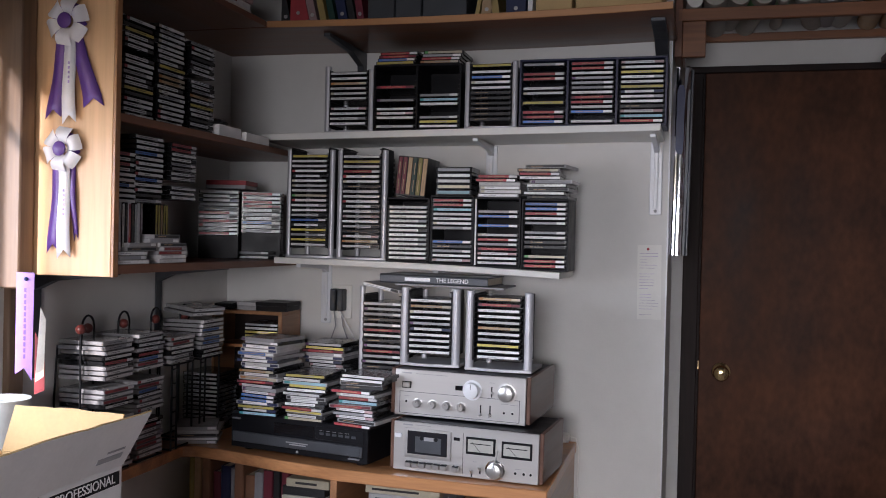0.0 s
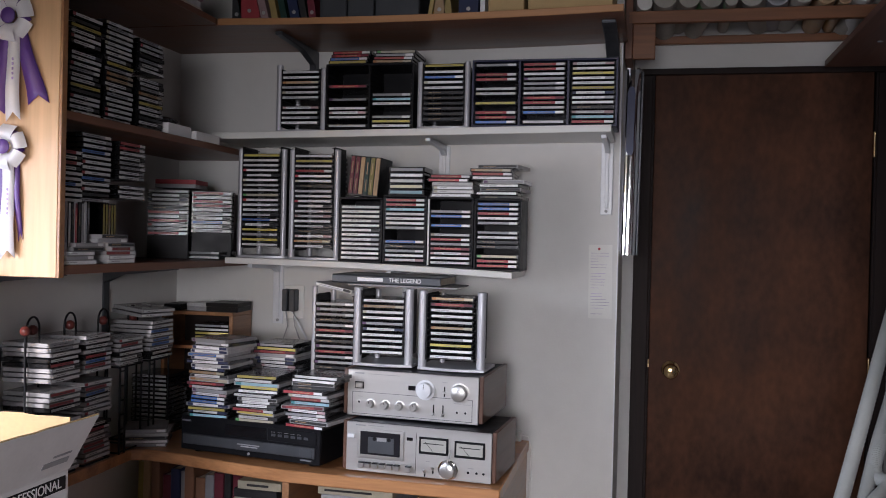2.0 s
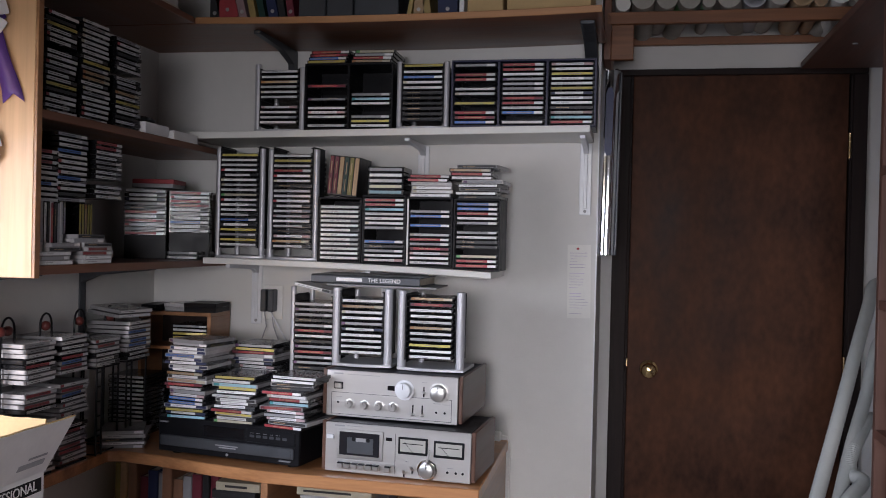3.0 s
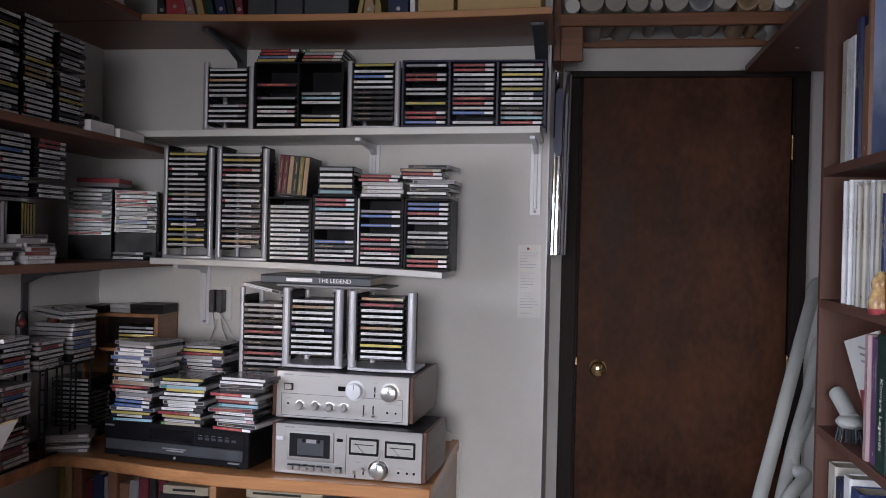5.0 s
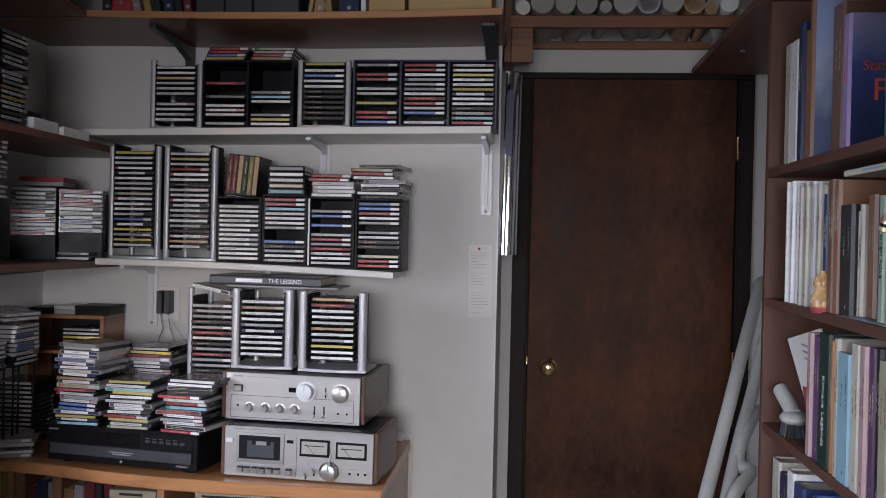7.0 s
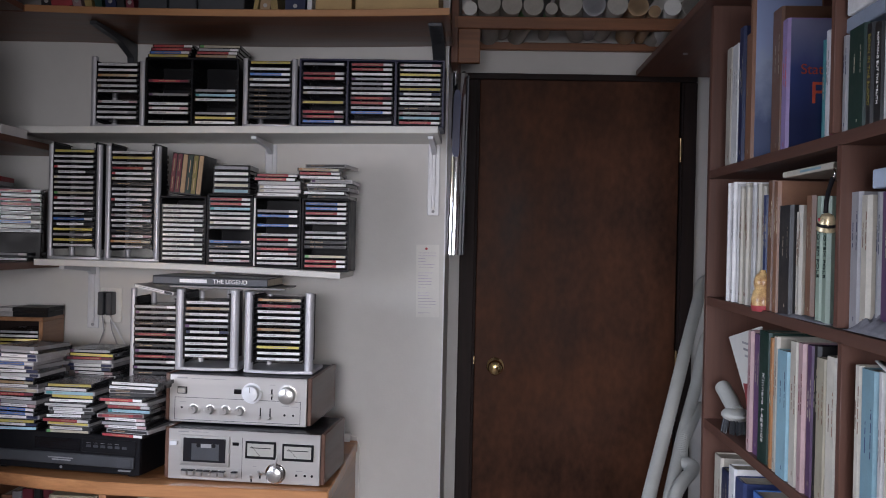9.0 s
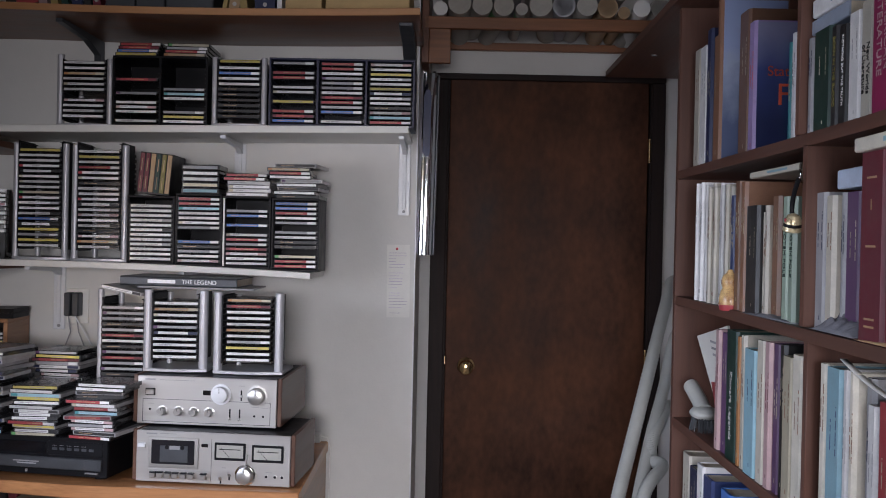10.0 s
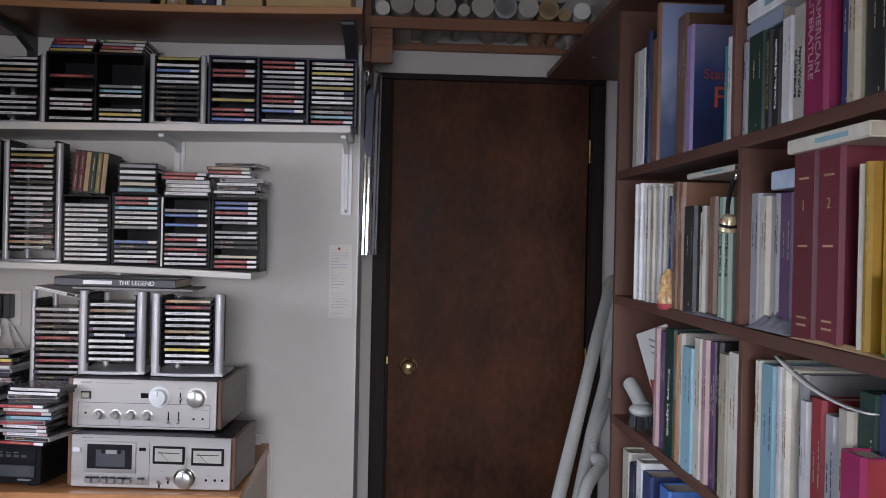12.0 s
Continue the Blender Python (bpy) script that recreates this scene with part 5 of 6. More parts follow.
def rosette(x, z, r, drop, label):
    t = thing("award_rosette", label, "award ribbon", pose(x, 1.8655, z), group="award rosettes")
    pleats = bmesh.new()
    n = 44
    ring = []
    for k in range(n):
        a = math.tau * k / n
        w = 0.0035 if k % 2 else -0.0035
        ring.append((pleats.verts.new((0.3 * r * math.cos(a), -0.008 + w * 0.4, 0.3 * r * math.sin(a))), pleats.verts.new((0.86 * r * math.cos(a), -0.007 + w, 0.86 * r * math.sin(a)))))
    for k in range(n):
        a, b3 = ring[k], ring[(k + 1) % n]
        pleats.faces.new((a[0], a[1], b3[1], b3[0]))
    part("pleated_ruff", pleats, PURPLE, t, "purple pleated ribbon")
    for k in range(6):
        a = math.tau * k / 6 + 0.35
        bm = bmesh.new()
        rows = []
        for i in range(6):
            u = i / 5
            half = (0.10 + 0.19 * math.sin(u * 1.9)) * r * 1.35
            y = -0.009 - 0.012 * math.sin(u * math.pi)
            rows.append([bm.verts.new(((0.25 + 0.78 * u) * r * math.cos(a) - s_ * half * math.sin(a), y - 0.003 * abs(s_), (0.25 + 0.78 * u) * r * math.sin(a) + s_ * half * math.cos(a))) for s_ in (-1, -0.4, 0.4, 1)])
        for p, q in zip(rows, rows[1:]):
            for c in range(3):
                bm.faces.new((p[c], p[c + 1], q[c + 1], q[c]))
        part("petal", bm, SATIN, t, "white satin loop")
    part("centre_button", lathe([(0.27 * r * 1.25, 0), (0.27 * r * 1.25, 0.003), (0.2 * r * 1.25, 0.006), (0.0, 0.0065)], 26, m=pose(0, -0.0235, 0, 90)), PURPLE, t, "purple centre button")

    def tail(name, x0, x1, xb0, xb1, z1, y, mat_):
        bm = bmesh.new()
        rows = []
        for i in range(9):
            u = i / 8
            zz = -0.3 * r + (z1 + 0.3 * r) * u
            a, b4 = x0 + (xb0 - x0) * u, x1 + (xb1 - x1) * u
            notch = (0.012, 0.012, 0.0) if i == 8 else (0, 0, 0)
            ripple = 0.003 * math.sin(u * 7 + xb0 * 40)
            rows.append([bm.verts.new((a, y + ripple, zz - (0.01 if i == 8 else 0))), bm.verts.new(((a + b4) / 2, y - 0.002 + ripple, zz + notch[0])), bm.verts.new((b4, y + ripple, zz - (0.006 if i == 8 else 0)))])
        for p, q in zip(rows, rows[1:]):
            for c in range(2):
                bm.faces.new((p[c], p[c + 1], q[c + 1], q[c]))
        ob = part(name, bm, mat_, t)
        so = ob.modifiers.new("thick", "SOLIDIFY")
        so.thickness = 0.0008
        return ob

    tail("tail", -0.028, 0.0, *((-0.06, -0.016) if drop < 0.23 else (-0.042, -0.008)), -drop + 0.005, -0.006, PURPLE)
    tail("tail", 0.004, 0.028, *((0.04, 0.095) if drop < 0.23 else (0.028, 0.04)), -drop * 0.86, -0.005, PURPLE)
    mid = tail("centre_tail", -0.012, 0.018, -0.012, 0.026, -drop - 0.008, -0.011, SATIN)
    for i in range(9):
        part("text_bar", block(0.004, 0.0085, -0.0145, -0.0138, -0.1 - i * 0.011, -0.094 - i * 0.011), TINT["lavender"], mid, smooth=False)


rosette(-1.444, 1.867, 0.054, 0.222, "white and purple award rosette pinned to the panel")
rosette(-1.452, 1.569, 0.05, 0.24, "sunlit white and purple award rosette with long tails")
hr = thing("ribbon_strip", "pale purple printed ribbon hanging by the window", "ribbon", pose(-1.513, 1.812, 1.029))
part("strip", prism([(-0.025, 0.012), (0.0, 0.028), (0.022, 0.0), (0.024, 0.25), (-0.025, 0.25)], -0.001, 0.0, axis="y"), TINT["violet"], hr, smooth=False)
part("pin", ball((0.004, -0.004, 0.235), 0.005), TINT["denim"], hr)
for i in range(12):
    part("text_bar", block(-0.003, 0.003, -0.0016, -0.0011, 0.05 + i * 0.014, 0.060 + i * 0.014), PURPLE, hr, smooth=False)
rt = thing("paper_tag", "small red and cream paper tag behind the ribbon", "tag", pose(-1.515, 1.868, 0.985))
part("red_card", prism([(-0.015, 0.0), (0.014, 0.012), (0.014, 0.1), (-0.015, 0.15)], -0.0008, 0.0, axis="y"), TINT["red"], rt, smooth=False)
part("cream_card", prism([(-0.012, 0.03), (0.012, 0.045), (0.016, 0.18), (0.0, 0.21)], -0.0022, -0.0012, axis="y"), TINT["ivory"], rt, smooth=False)

# ---- open carton by the window ----
CX0, CX1, CY0, CY1, CZ = -1.262, -1.002, 0.98, 1.455, 0.962
tb = thing("side_table", "plain low wooden table under the carton", "table", pose(0, 0, 0))
part("tabletop", block(-1.33, -0.93, 0.9, 1.52, 0.53, 0.555, 0.002), OAK_Y, tb)
for x in (-1.31, -0.95):
    for y in (0.92, 1.5):
        part("leg", block(x - 0.018, x + 0.018, y - 0.018, y + 0.018, 0, 0.5295, 0.002), OAK_Y, tb)
box = thing("cardboard_box", "open white cardboard carton with raised flaps", "box", pose(0, 0, 0.5555))
h = CZ - 0.5555
part("wall", block(CX1 - 0.004, CX1, CY0, CY1, 0, h), CARD_WHITE, box), part("wall", block(CX0, CX0 + 0.004, CY0, CY1, 0, h), CARD_TAN, box)
part("wall", block(CX0 + 0.0042, CX1 - 0.0042, CY1 - 0.004, CY1, 0, h), CARD_TAN, box), part("wall", block(CX0 + 0.0042, CX1 - 0.0042, CY0, CY0 + 0.004, 0, h), CARD_TAN, box)
part("bottom", block(CX0 + 0.0042, CX1 - 0.0042, CY0 + 0.0042, CY1 - 0.0042, 0.0, 0.004), CARD_TAN, box)


def flap(name, a, b, up, mat_in, mat_out, thick=0.004, trim=0.012):
    """A slightly ragged flap hinged on the line a-b, reaching by the vector up."""
    a, b, up = Vector(a), Vector(b), Vector(up)
    nrm = (b - a).cross(up).normalized() * thick
    bm = bmesh.new()
    n = 14
    fr = random.Random(len(name))
    g = [[], []]
    for i in range(n + 1):
        u = i / n
        p = a.lerp(b, u)
        q = p + up * (1 + fr.uniform(-0.02, 0.02)) + (b - a).normalized() * trim * (1 - 2 * u)
        g[0].append((bm.verts.new(p), bm.verts.new(q)))
        g[1].append((bm.verts.new(p + nrm), bm.verts.new(q + nrm)))
    for i in range(n):
        for s_ in (0, 1):
            f = bm.faces.new((g[s_][i][0], g[s_][i + 1][0], g[s_][i + 1][1], g[s_][i][1]))
            f.material_index = s_
        bm.faces.new((g[0][i][1], g[0][i + 1][1], g[1][i + 1][1], g[1][i][1]))
        bm.faces.new((g[0][i][0], g[1][i][0], g[1][i + 1][0], g[0][i + 1][0]))
    for i in (0, n):
        bm.faces.new((g[0][i][0], g[0][i][1], g[1][i][1], g[1][i][0]))
    me = mesh_of(name, bm, mat_in, mat_out)
    ob = new(name, me)
    ob.parent = box
    return ob


side = flap("flap", (CX1, CY0, h), (CX1, CY1, h), (0.05, 0.0, 0.098), CARD_TAN, CARD_WHITE, trim=-0.012)
flap("flap", (CX1, CY1, h), (CX0, CY1, h), (0.0, 0.02, 0.085), CARD_TAN, CARD_WHITE)
flap("flap", (CX0, CY1, h), (CX0, CY0, h), (-0.06, 0.0, 0.07), CARD_TAN, CARD_WHITE)
# print on the wall and flap that face the room
bp = part("print_band", block(CX1 + 0.0004, CX1 + 0.0012, 1.262, 1.447, h - 0.036, h - 0.012), BLACK, box, "black printed band", smooth=False)
TO_RIGHT = pose(0, 0, 0, 90, 0, 90)
words("PROFESSIONAL", 0.0235, CARD_WHITE, Matrix.Translation((CX1 + 0.0018, 1.354, h - 0.024)) @ TO_RIGHT, box, "lettering")
for y0, y1, z in ((1.12, 1.225, h - 0.006), (1.3, 1.42, h - 0.075), (1.16, 1.27, h - 0.075)):
    part("print_bar", prism([(y0 + 0.012, z), (y1 + 0.012, z), (y1, z - 0.02), (y0, z - 0.02)], CX1 + 0.0004, CX1 + 0.0012, axis="x"), BLACK, box, smooth=False)
fl = pose(CX1 + 0.004, 0, h, 0, math.degrees(math.atan2(0.05, 0.098)), 0)
for y0, y1, z0, z1 in ((1.36, 1.43, 0.02, 0.031), (1.38, 1.43, 0.038, 0.042)):
    ob = part("print_bar", block(0.0012, 0.002, y0, y1, z0, z1), TINT["grey"], side, smooth=False)
    ob.matrix_basis = fl
rl = thing("paper_roll", "wide roll of white paper standing by the window", "paper roll", pose(-1.505, 1.735, ZD + 0.0005))
part("roll", lathe([(0.036, 0.0), (0.06, 0.0), (0.06, 0.262), (0.036, 0.262), (0.036, 0.0)], 32), PAPER, rl)

# ---- things on the top shelves ----
tops = [(-1.29, 0.03, "black", 0), (-1.255, 0.06, "red", -14), (-1.19, 0.024, "pink", -14), (-1.155, 0.02, "gold", -13), (-1.125, 0.02, "forest", -13), (-1.095, 0.03, "navy", -12), (-1.06, 0.02, "black", -12),
        (-1.035, 0.022, "burgundy", -9), (-0.67, 0.012, "gold", 10), (-0.65, 0.03, "tan", 6), (-0.612, 0.02, "gold", -8), (-0.574, 0.058, "navy", 0), (-0.51, 0.014, "white", 0)]
for x, w, tone, tilt in tops:
    t = thing("binder", "%s binder standing on the top wooden shelf" % tone, "binder", pose(x, 2.66, z_top(x) + (0.001 if tilt == 0 else 0.002 + w * 0.06), 0, tilt, 0), group="binders on the top shelf")
    part("cover", prism([(0, 0), (w, 0), (w, 0.22), (w - 0.002, 0.22), (w - 0.002, 0.003), (0.002, 0.003), (0.002, 0.22), (0, 0.22)], 0.001, 0.27), TINT[tone], t, smooth=False)
    part("papers", block(0.0025, w - 0.0025, 0.004, 0.215, 0.003, 0.262), PAGES, t, smooth=False)
    part("finger_ring", lathe([(0.006, 0.0), (0.006, 0.001), (0.004, 0.0012)], 14, m=pose(w / 2, 0, 0.03, 90)), SILVER, t) if w > 0.02 else None
for x0, x1, mt in ((-1.0, -0.915, DARK_METAL), (-0.912, -0.83, DARK_METAL), (-0.826, -0.69, DARK_METAL), (-0.485, -0.38, CARD_TAN), (-0.37, -0.13, CARD_TAN)):
    t = thing("storage_box", "%s storage box on the top wooden shelf" % ("dark grey" if mt is DARK_METAL else "brown cardboard"), "box", pose(x0, 2.65, z_top((x0 + x1) / 2) + 0.0015), group="boxes on the top shelf")
    part("carton", block(0, x1 - x0, 0, 0.28, 0, 0.24, 0.003), mt, t)
    part("lid", block(-0.002, x1 - x0 + 0.002 if x1 - x0 < 0.3 else x1 - x0, -0.002, 0.281, 0.2405, 0.26, 0.002), mt, t)
for i in range(4):
    t = thing("paperback_book", "pale paperback lying on the upper side shelf", "book", pose(-1.33, 2.30 + 0.004 * i, 2.0308 + i * 0.021, 0, 0, 1.5 * (i % 2)), group="paperbacks on the side shelf")
    part("cover", block(-0.15, 0, 0, 0.24, 0, 0.0195, 0.001), TINT[("ivory", "white", "pink", "ivory")[i]], t)
    part("title_bar", block(-0.0002, 0.0006, 0.03, 0.15, 0.007, 0.013), TINT["burgundy"], t, smooth=False)
wb = thing("disc_box", "small white cardboard box on the side shelf", "box", pose(-1.335, 2.37, 1.6575))
part("carton", block(-0.12, 0, 0, 0.13, 0, 0.034, 0.001), CARD_WHITE, wb)
wb = thing("disc_box", "white cardboard disc mailer at the shelf corner", "box", pose(-1.335, 2.51, 1.6575))
part("carton", block(-0.13, 0.012, 0, 0.15, 0, 0.026, 0.001), CARD_WHITE, wb)
sp = thing("clear_pouch", "crumpled dark clear pouch lying on the white box", "pouch", pose(-1.4, 2.43, 1.6918))
part("pouch", ball((0, 0, 0.012), 0.05, sx=1, sy=1.3, sz=0.24), CASE, sp)
# loose media on the lower side shelf
for i, (y, z, st, rot) in enumerate(((1.95, 1.3008, 0, 84), (1.955, 1.3112, 13, 94), (1.95, 1.3216, 0, 88), (2.13, 1.3008, 0, 90), (2.135, 1.3112, 0, 92), (2.13, 1.3216, 8, 86), (2.14, 1.332, 8, 95), (2.13, 1.3424, 7, 90), (2.09, 1.3528, 13, 88), (2.1, 1.3632, 7, 92), (1.99, 1.332, 7, 90), (1.995, 1.3424, 13, 93))):
    disc(pose(-1.325, y, z, 0, 0, rot), st, "on wooden side shelf", "loose discs", pale=True)

# ---- paper rolls over the door ----
rr = random.Random(8)
x = -0.072
for i in range(13):
    r = rr.choice([0.02, 0.024, 0.028, 0.034, 0.038])
    tone = rr.choice([ROLL_PAPER, ROLL_PAPER, PAPER, TINT["grey"], TINT["tan"] if i > 7 else ROLL_PAPER])
    t = thing("paper_roll", "long rolled paper sheet lying on the door rack", "paper roll", pose(x + r, 3.075 + rr.uniform(-0.02, 0.02), 2.1405 + r, -90 + rr.uniform(-2, 2), 0, rr.uniform(-9, 9)), group="paper rolls on the rack")
    inner = r * (0.8 if i in (6, 8, 9, 11) else rr.uniform(0.04, 0.12))
    part("sheet", lathe([(inner, 0.0), (r, 0.0), (r, 0.42), (inner, 0.42), (inner, 0.0)], 22), tone, t)
    if i in (3, 4):
        part("print_band", lathe([(r + 0.0004, 0.05), (r + 0.0004, 0.2)], 22), TINT["green"], t)
    x += 2 * r + rr.uniform(0.0, 0.006)
    if x > 0.66:
        break
x = -0.04
for i in range(9):
    r = rr.uniform(0.025, 0.035)
    t = thing("paper_roll", "rolled paper sheet in the upper layer of the rack", "paper roll", pose(x + r, 3.11, 2.205 + r, -90, 0, rr.uniform(-2, 2)), group="paper rolls on the rack")
    part("sheet", lathe([(r * 0.7, 0.0), (r, 0.0), (r, 0.4), (r * 0.7, 0.4), (r * 0.7, 0.0)], 22), rr.choice([ROLL_PAPER, TINT["grey"]]), t)
    x += 2 * r + 0.012

# ---- hose by the bookcase ----
pts = [(0.30, 2.36, 0.025), (0.36, 2.42, 0.25), (0.41, 2.48, 0.46), (0.447, 2.52, 0.58), (0.493, 2.62, 0.694), (0.54, 2.72, 0.795), (0.601, 2.84, 0.936), (0.667, 2.98, 1.08), (0.727, 3.12, 1.19), (0.775, 3.24, 1.265), (0.83, 3.3, 1.25),
       (0.82, 3.27, 1.12), (0.775, 3.2, 1.06), (0.73, 3.12, 0.924), (0.668, 3.0, 0.799), (0.622, 2.9, 0.697), (0.575, 2.78, 0.6), (0.53, 2.68, 0.45), (0.52, 2.66, 0.4), (0.545, 2.7, 0.48), (0.6, 2.78, 0.65), (0.665, 2.85, 0.712),
       (0.652, 2.92, 0.715), (0.652, 2.95, 0.756), (0.693, 3.02, 0.815), (0.75, 3.12, 0.85), (0.82, 3.2, 0.7), (0.83, 3.2, 0.3), (0.82, 3.2, 0.025)]


def smooth_line(p, per):
    """Points along a Catmull-Rom curve through p."""
    p = [Vector(q) for q in p]
    out = []
    for i in range(len(p) - 1):
        a, b5, c, d = p[max(i - 1, 0)], p[i], p[i + 1], p[min(i + 2, len(p) - 1)]
        for k in range(per):
            u = k / per
            out.append(0.5 * (2 * b5 + (c - a) * u + (2 * a - 5 * b5 + 4 * c - d) * u * u + (3 * b5 - a - 3 * c + d) * u ** 3))
    return out + [p[-1]]


line = smooth_line(pts, 26)
hose = thing("vacuum_hose", "ribbed grey vacuum hose looped against the wall", "hose", pose(0, 0, 0))
part("hose", tube(line, 0.02, 12, radii=[0.0205 if i % 2 else 0.019 for i in range(len(line))]), GREY_HOSE, hose)

part("cuff", rod(line[0], line[6], 0.032, 0.03, n=18), DARK_METAL, hose, "dark rubber hose cuff")

# ---- small things in the bookcase ----
SX = 0.95 - 0.004
br = thing("vacuum_brush", "pale grey vacuum dusting brush on the shelf", "brush", pose(0.614, 2.215, SX + 0.0005))
part("head", ball((0, 0, 0.045), 0.034, sx=1.0, sy=1.25, sz=0.5), GREY_HOSE, br)
part("neck", tube(smooth_line([(0, 0.0, 0.05), (-0.002, 0.03, 0.066), (-0.006, 0.062, 0.083), (-0.009, 0.09, 0.096)], 5), 0.019, 16, radii=None), GREY_HOSE, br)
part("bore", rod((-0.009, 0.0901, 0.0961), (-0.0091, 0.0908, 0.0964), 0.0145, n=16), BLACK, br)
bm = bmesh.new()
bz = random.Random(3)
for i in range(150):
    a, q = bz.uniform(0, math.tau), math.sqrt(bz.random())
    p = Vector((0.028 * q * math.cos(a), 0.036 * q * math.sin(a), 0.036))
    rod(p, (p.x * 1.25, p.y * 1.25, 0.0), 0.0009, 0.0006, n=4, bm=bm)
tagged(part("bristles", bm, DARK_METAL, br, "grey bristles"), kind="stuff")
eg = thing("figurine", "small red and gold egg-shaped painted figurine", "figurine", pose(0.588, 1.945, 1.2545))
part("figure", lathe([(0.0, 0.0), (0.021, 0.0), (0.0235, 0.012), (0.0225, 0.028), (0.0195, 0.04), (0.0165, 0.046), (0.0185, 0.054), (0.0185, 0.064), (0.015, 0.073), (0.008, 0.079), (0.006, 0.085), (0.0, 0.086)], 26), PAINTED, eg)
eg.children[0].data.materials.append(TINT["red"])
for f in eg.children[0].data.polygons:
    f.material_index = 1 if f.center.z < 0.018 else 0
bl = thing("bell_ornament", "aged gilt bell hanging from a hook by a dark strap", "ornament", pose(0.572, 1.534, 1.508, 16, 0, 0))
part("hook", tube([(0.004, 0.0, 0.0)] + [(0.0, -0.008 * math.sin(a), 0.008 * math.cos(a)) for a in [math.pi * i / 8 for i in range(9)]], 0.0016), CHROME, bl)
part("strap", tube([(0.0, -0.002, -0.007), (-0.002, 0.004, -0.03), (-0.001, 0.01, -0.052), (-0.002, 0.004, -0.068)], 0.004, 8), BLACK, bl)
part("bell", lathe([(0.0, -0.094), (0.0125, -0.098), (0.0155, -0.096), (0.0145, -0.088), (0.0135, -0.078), (0.0095, -0.07), (0.003, -0.067), (0.0, -0.0668)], 24), GILT, bl)
part("dark_band", lathe([(0.0146, -0.0895), (0.0149, -0.0885), (0.0144, -0.0845), (0.0141, -0.0838)], 24), BLACK, bl)
part("painted_patch", block(-0.0145, -0.0115, -0.004, 0.003, -0.081, -0.0755, 0.001), TINT["red"], bl)


def rumple(name, label, x0, x1, y0, y1, z, h, material, seed, kind="cloth"):
    bm = bmesh.new()
    bmesh.ops.create_grid(bm, x_segments=18, y_segments=24, size=0.5)
    for v in bm.verts:
        u, w = v.co.x, v.co.y
        fall = max(0.0, 1 - (2 * abs(u)) ** 3) * max(0.0, 1 - (2 * abs(w)) ** 3)
        v.co = ((x0 + x1) / 2 + u * (x1 - x0), (y0 + y1) / 2 + w * (y1 - y0) + 0.006 * math.sin(9 * u), z + 0.001 + fall * h * (0.45 + 0.55 * abs(noise.noise(Vector((u * 4, w * 4, seed))) * 2)))
    t = thing(name, label, kind)
    ob = part("cloth", bm, material, t)
    ob.modifiers.new("thick", "SOLIDIFY").thickness = -0.001
    return t


rumple("dust_cloth", "crumpled grey cloth lying on the bookcase shelf", 0.583, 0.68, 1.34, 1.50, 1.2555, 0.04, CLOTH, 3)
rumple("paper_sheet", "crumpled brown paper under the burgundy volumes", 0.582, 0.60, 1.06, 1.33, 1.2545, 0.006, TINT["tan"], 7, "paper")
rumple("leather_case", "flat grey leather case on the bookcase shelf", 0.583, 0.63, 1.60, 1.84, 1.2555, 0.008, CLOTH, 5, "case")


def flat_book(y0, y1, z, th, xf, depth, tone, label, bars=True, rot=0.0):
    t = thing("book", label, "book", pose(xf, (y0 + y1) / 2, z, 0, 0, rot), group="books lying flat")
    w = abs(y0 - y1)
    part("cover", prism([(0.0, 0.002), (0.002, 0.0), (depth, 0.0), (depth, 0.0015), (0.003, 0.002), (0.003, th - 0.002), (depth, th - 0.0015), (depth, th), (0.002, th), (0.0, th - 0.002)], -w / 2, w / 2, axis="y"),
         TINT[tone], t, smooth=False)
    part("page_block", block(0.0035, depth - 0.002, -w / 2 + 0.002, w / 2 - 0.002, 0.0022, th - 0.0022), PAGES, t, smooth=False)
    if bars:
        part("title_bar", block(-0.0006, 0.0, -w * 0.28, w * 0.12, th * 0.35, th * 0.68), TINT["sky"], t, smooth=False)
    return t


flat_book(1.325, 1.093, 1.5224, 0.02, 0.572, 0.16, "ivory", "white paperback lying across the burgundy volumes")
flat_book(1.575, 1.42, 1.742, 0.025, 0.6, 0.13, "mist", "pale blue book lying on a row of paperbacks", False)
flat_book(1.55, 1.36, 1.7675, 0.03, 0.595, 0.13, "white", "white book lying on top of other books", True)
flat_book(1.55, 1.40, 1.80, 0.018, 0.60, 0.13, "black", "black book lying on top of other books", False)
flat_book(1.86, 1.62, 1.5235, 0.012, 0.6, 0.14, "ivory", "thin cream booklet lying on the standing books", True, 2)
flat_book(1.46, 1.34, 1.479, 0.03, 0.605, 0.12, "mist", "pale blue book lying on grey books", False)
ln = thing("booklet", "white booklet with red corner leaning against books", "booklet", pose(0.612, 0, 0))
part("paper_block", prism([(2.288, 1.168), (2.04, 1.215), (2.04, 0.9475), (2.085, 0.9475), (2.125, 1.04)], 0.0, 0.006, 0.0006, axis="x"), PAPER, ln, smooth=False)
part("red_corner", prism([(2.152, 1.075), (2.105, 1.08), (2.072, 0.9505), (2.088, 0.9505), (2.128, 1.04)], -0.0008, -0.0002, axis="x"), TINT["red"], ln, smooth=False)
for i in range(3):
    part("text_bar", block(-0.0006, -0.0001, 2.11, 2.17 - 0.012 * i, 1.165 - 0.014 * i, 1.17 - 0.014 * i), TINT["grey"], ln, smooth=False)
cv = thing("magazine", "white magazine bent over a row of books", "magazine", pose(0, 0, 0))
bm = bmesh.new()
rows = []
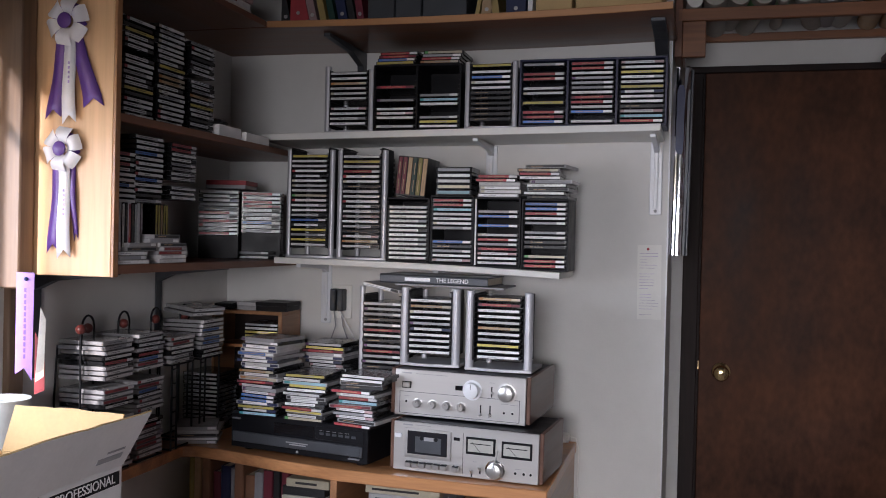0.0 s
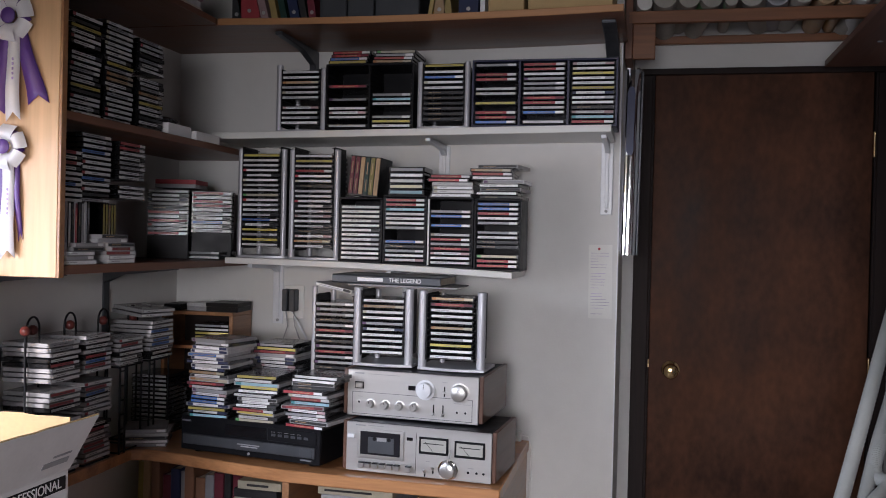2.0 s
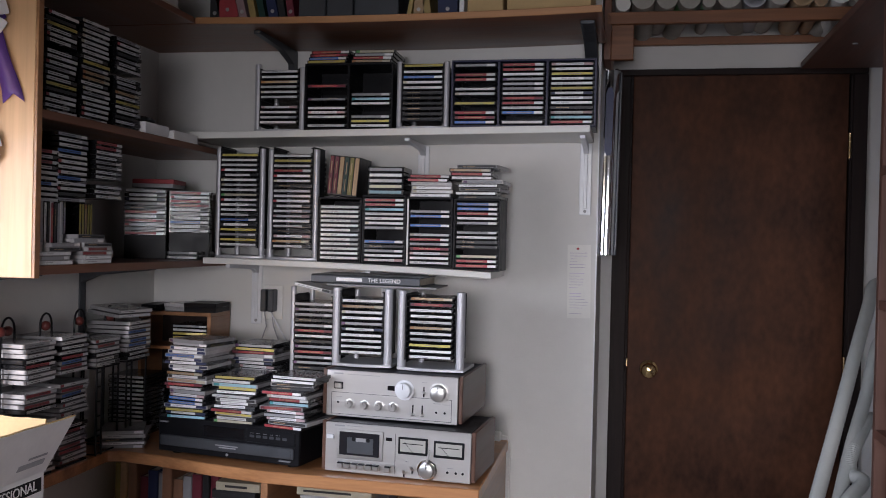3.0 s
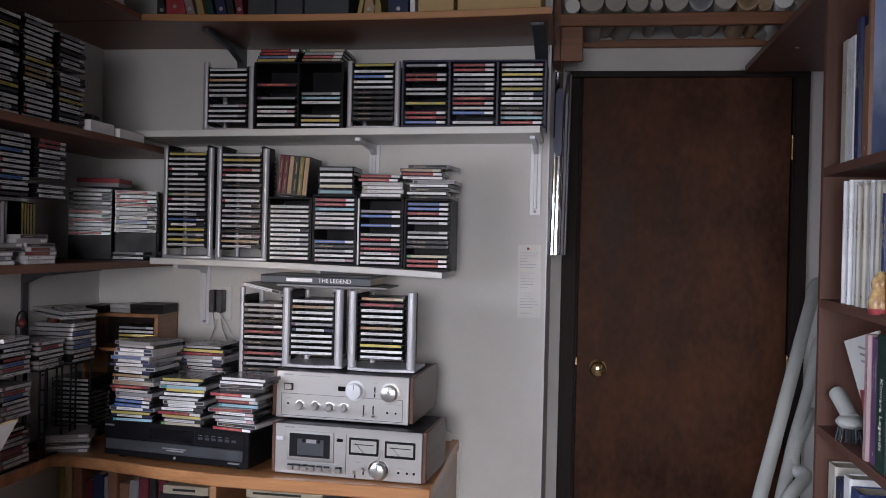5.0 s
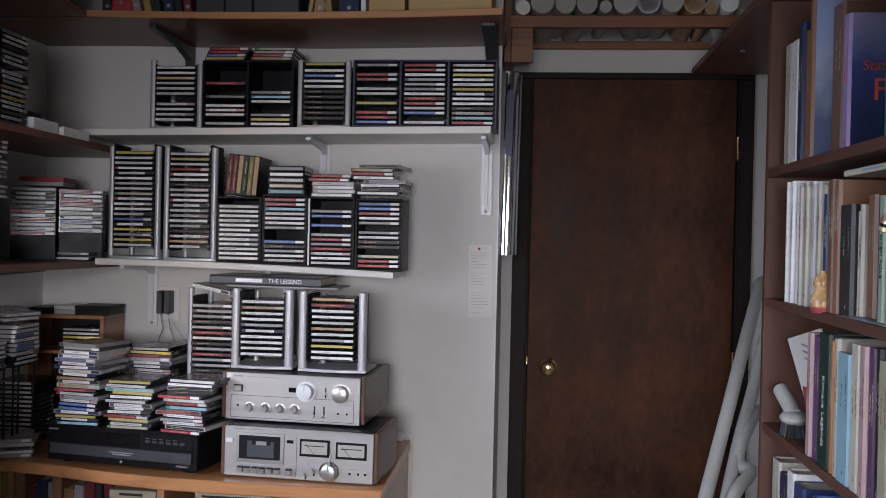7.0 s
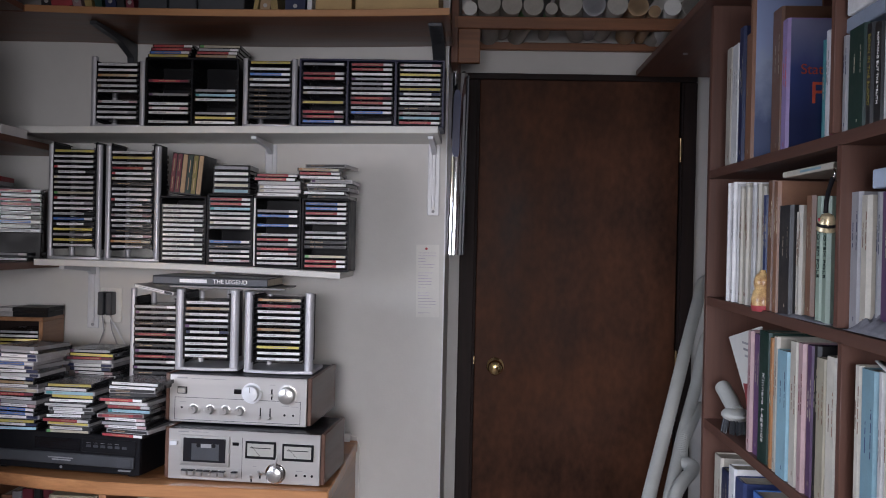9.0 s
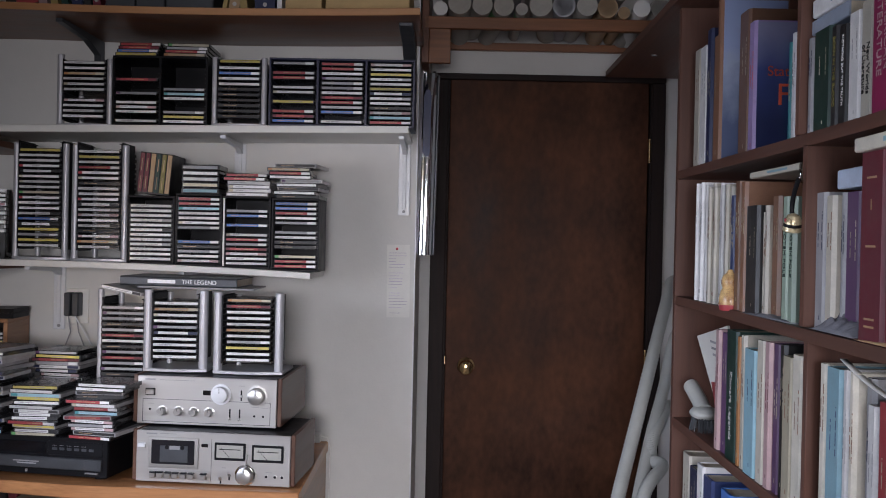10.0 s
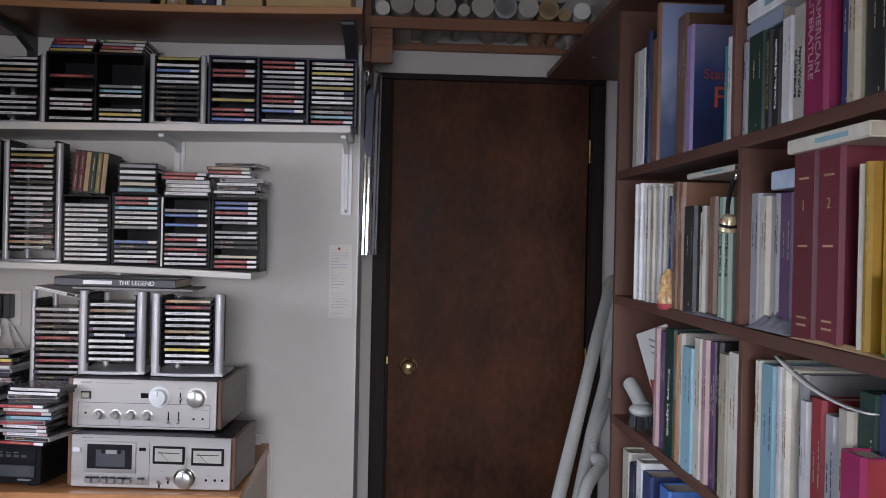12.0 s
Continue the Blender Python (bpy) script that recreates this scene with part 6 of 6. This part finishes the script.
for i in range(13):
    u = i / 12
    y, z = 1.39 - 0.29 * u, 1.222 - 0.0972 * u + 0.0605 * u * u
    rows.append([bm.verts.new((xx, y, z)) for xx in (0.586, 0.597)])
for p, q in zip(rows, rows[1:]):
    bm.faces.new((p[0], p[1], q[1], q[0]))
part("paper_block", bm, PAPER, cv).modifiers.new("thick", "SOLIDIFY").thickness = 0.0014
book(1.118, 1.06, SX + 0.0005, 1.14, 0.556, "magenta", depth=0.04, bars=False, face="red")
cup = thing("cup", "white cup with green base and blue rim band", "cup", pose(0.615, 1.045, 1.2555))
part("body", lathe([(0.0, 0.0), (0.034, 0.0), (0.036, 0.02), (0.037, 0.1), (0.034, 0.1), (0.033, 0.008), (0.0, 0.006)], 28), TINT["white"], cup)
part("green_base", lathe([(0.0365, 0.001), (0.038, 0.004), (0.0382, 0.03), (0.037, 0.032)], 28), TINT["green"], cup, "green base band")
part("blue_band", lathe([(0.0374, 0.062), (0.0384, 0.064), (0.0384, 0.094), (0.0374, 0.096)], 28), TINT["blue"], cup, "blue band")

# cover print of the large blue book
for o in [q for q in scene.objects if q.name.startswith("book") and q.parent is None and abs(q.location.x - 0.63) < 0.002]:
    if any(c.name.startswith("front_panel") for c in o.children):
        words("Stat", 0.03, TINT["vermilion"], Matrix.Translation((0.05, -0.0011, 0.178)) @ FRONT, o, "lettering")
        words("F", 0.065, TINT["vermilion"], Matrix.Translation((0.062, -0.0011, 0.128)) @ FRONT, o, "lettering")

# ---- books and papers under the desk ----
ur = random.Random(21)
x = -1.56
while x < -1.21:
    w = ur.uniform(0.018, 0.038)
    hgt = ur.uniform(0.2, 0.262)
    tone = ur.choice(["brown", "black", "tan", "burgundy", "olive", "red", "navy", "grey", "tan"])
    t = thing("book", "old %s book in the desk cubby" % tone, "book", pose(x, 2.62 + ur.uniform(-0.01, 0.02), 0.4205, 0, 0, 0), group="books under the desk")
    part("cover", prism([(0, 0.003), (0.003, 0), (w - 0.003, 0), (w, 0.003), (w, 0.16), (w - 0.002, 0.16), (w - 0.002, 0.004), (0.002, 0.004), (0.002, 0.16), (0, 0.16)], 0, hgt), TINT[tone], t, smooth=False)
    part("page_block", block(0.0025, w - 0.0025, 0.0045, 0.156, 0.002, hgt - 0.003), PAGES, t, smooth=False)
    x += w + 0.002
for i in range(9):
    t = thing("paperback_book", "paperback in a flat stack under the desk", "book", pose(-1.13 + ur.uniform(-0.01, 0.01), 2.56, 0.4205 + i * 0.0255, 0, 0, ur.uniform(-4, 4)), group="books under the desk")
    part("cover", block(-0.07, 0.07, 0, 0.12, 0, 0.025, 0.001), TINT[ur.choice(["ivory", "pink", "black", "red", "cream"])], t)
    part("title_bar", block(-0.04, 0.03, -0.0005, 0.0003, 0.009, 0.016), TINT["black"], t, smooth=False)
for i in range(10):
    wd = (0.2, 0.22)[i % 2]
    t = thing("magazine", "pale magazine in a stack under the desk", "magazine", pose(-0.79 + ur.uniform(-0.008, 0.008), 2.47, 0.4205 + i * 0.0262, 0, 0, ur.uniform(-2, 2)), group="magazines under the desk")
    part("paper_block", block(-wd / 2, wd / 2, 0, 0.28, 0, 0.0258, 0.0015), TINT[ur.choice(["ivory", "white", "grey", "cream"])], t)
    part("title_bar", block(-wd / 2 + 0.02, wd / 2 - 0.06, -0.0005, 0.0003, 0.009, 0.015), TINT["black"], t, smooth=False)
for i in range(9):
    t = thing("magazine", "worn magazine in a stack under the desk", "magazine", pose(-0.53 + ur.uniform(-0.008, 0.008), 2.48, 0.4205 + i * 0.0262, 0, 0, ur.uniform(-2, 2)), group="magazines under the desk")
    part("paper_block", block(-0.1, 0.1, 0, 0.27, 0, 0.0258, 0.0015), TINT[ur.choice(["tan", "pink", "grey", "brown"])], t)

# ---- the remaining disc cases, joined ----
bm = bmesh.new()
keys = list(TINT)
for m, style, pale in JOINED:
    for me, slots in ((PALE_MESH if pale else CASE_MESH, [0 if not pale else 1] * 3), (SPINE_MESH[style], [2 + keys.index(k) for k in SPINES[style]] + [2 + keys.index("black")])):
        before = len(bm.faces)
        n0 = len(bm.verts)
        bm.from_mesh(me)
        bm.verts.ensure_lookup_table(), bm.faces.ensure_lookup_table()
        for v in bm.verts[n0:]:
            v.co = m @ v.co
        for f in bm.faces[before:]:
            f.material_index = slots[f.material_index]
tagged(new("disc_cases", mesh_of("disc_cases", bm, CASE, CASE_PALE, *[TINT[k] for k in keys])), "rows of disc cases with white and coloured spines", "compact discs", kind="stuff")
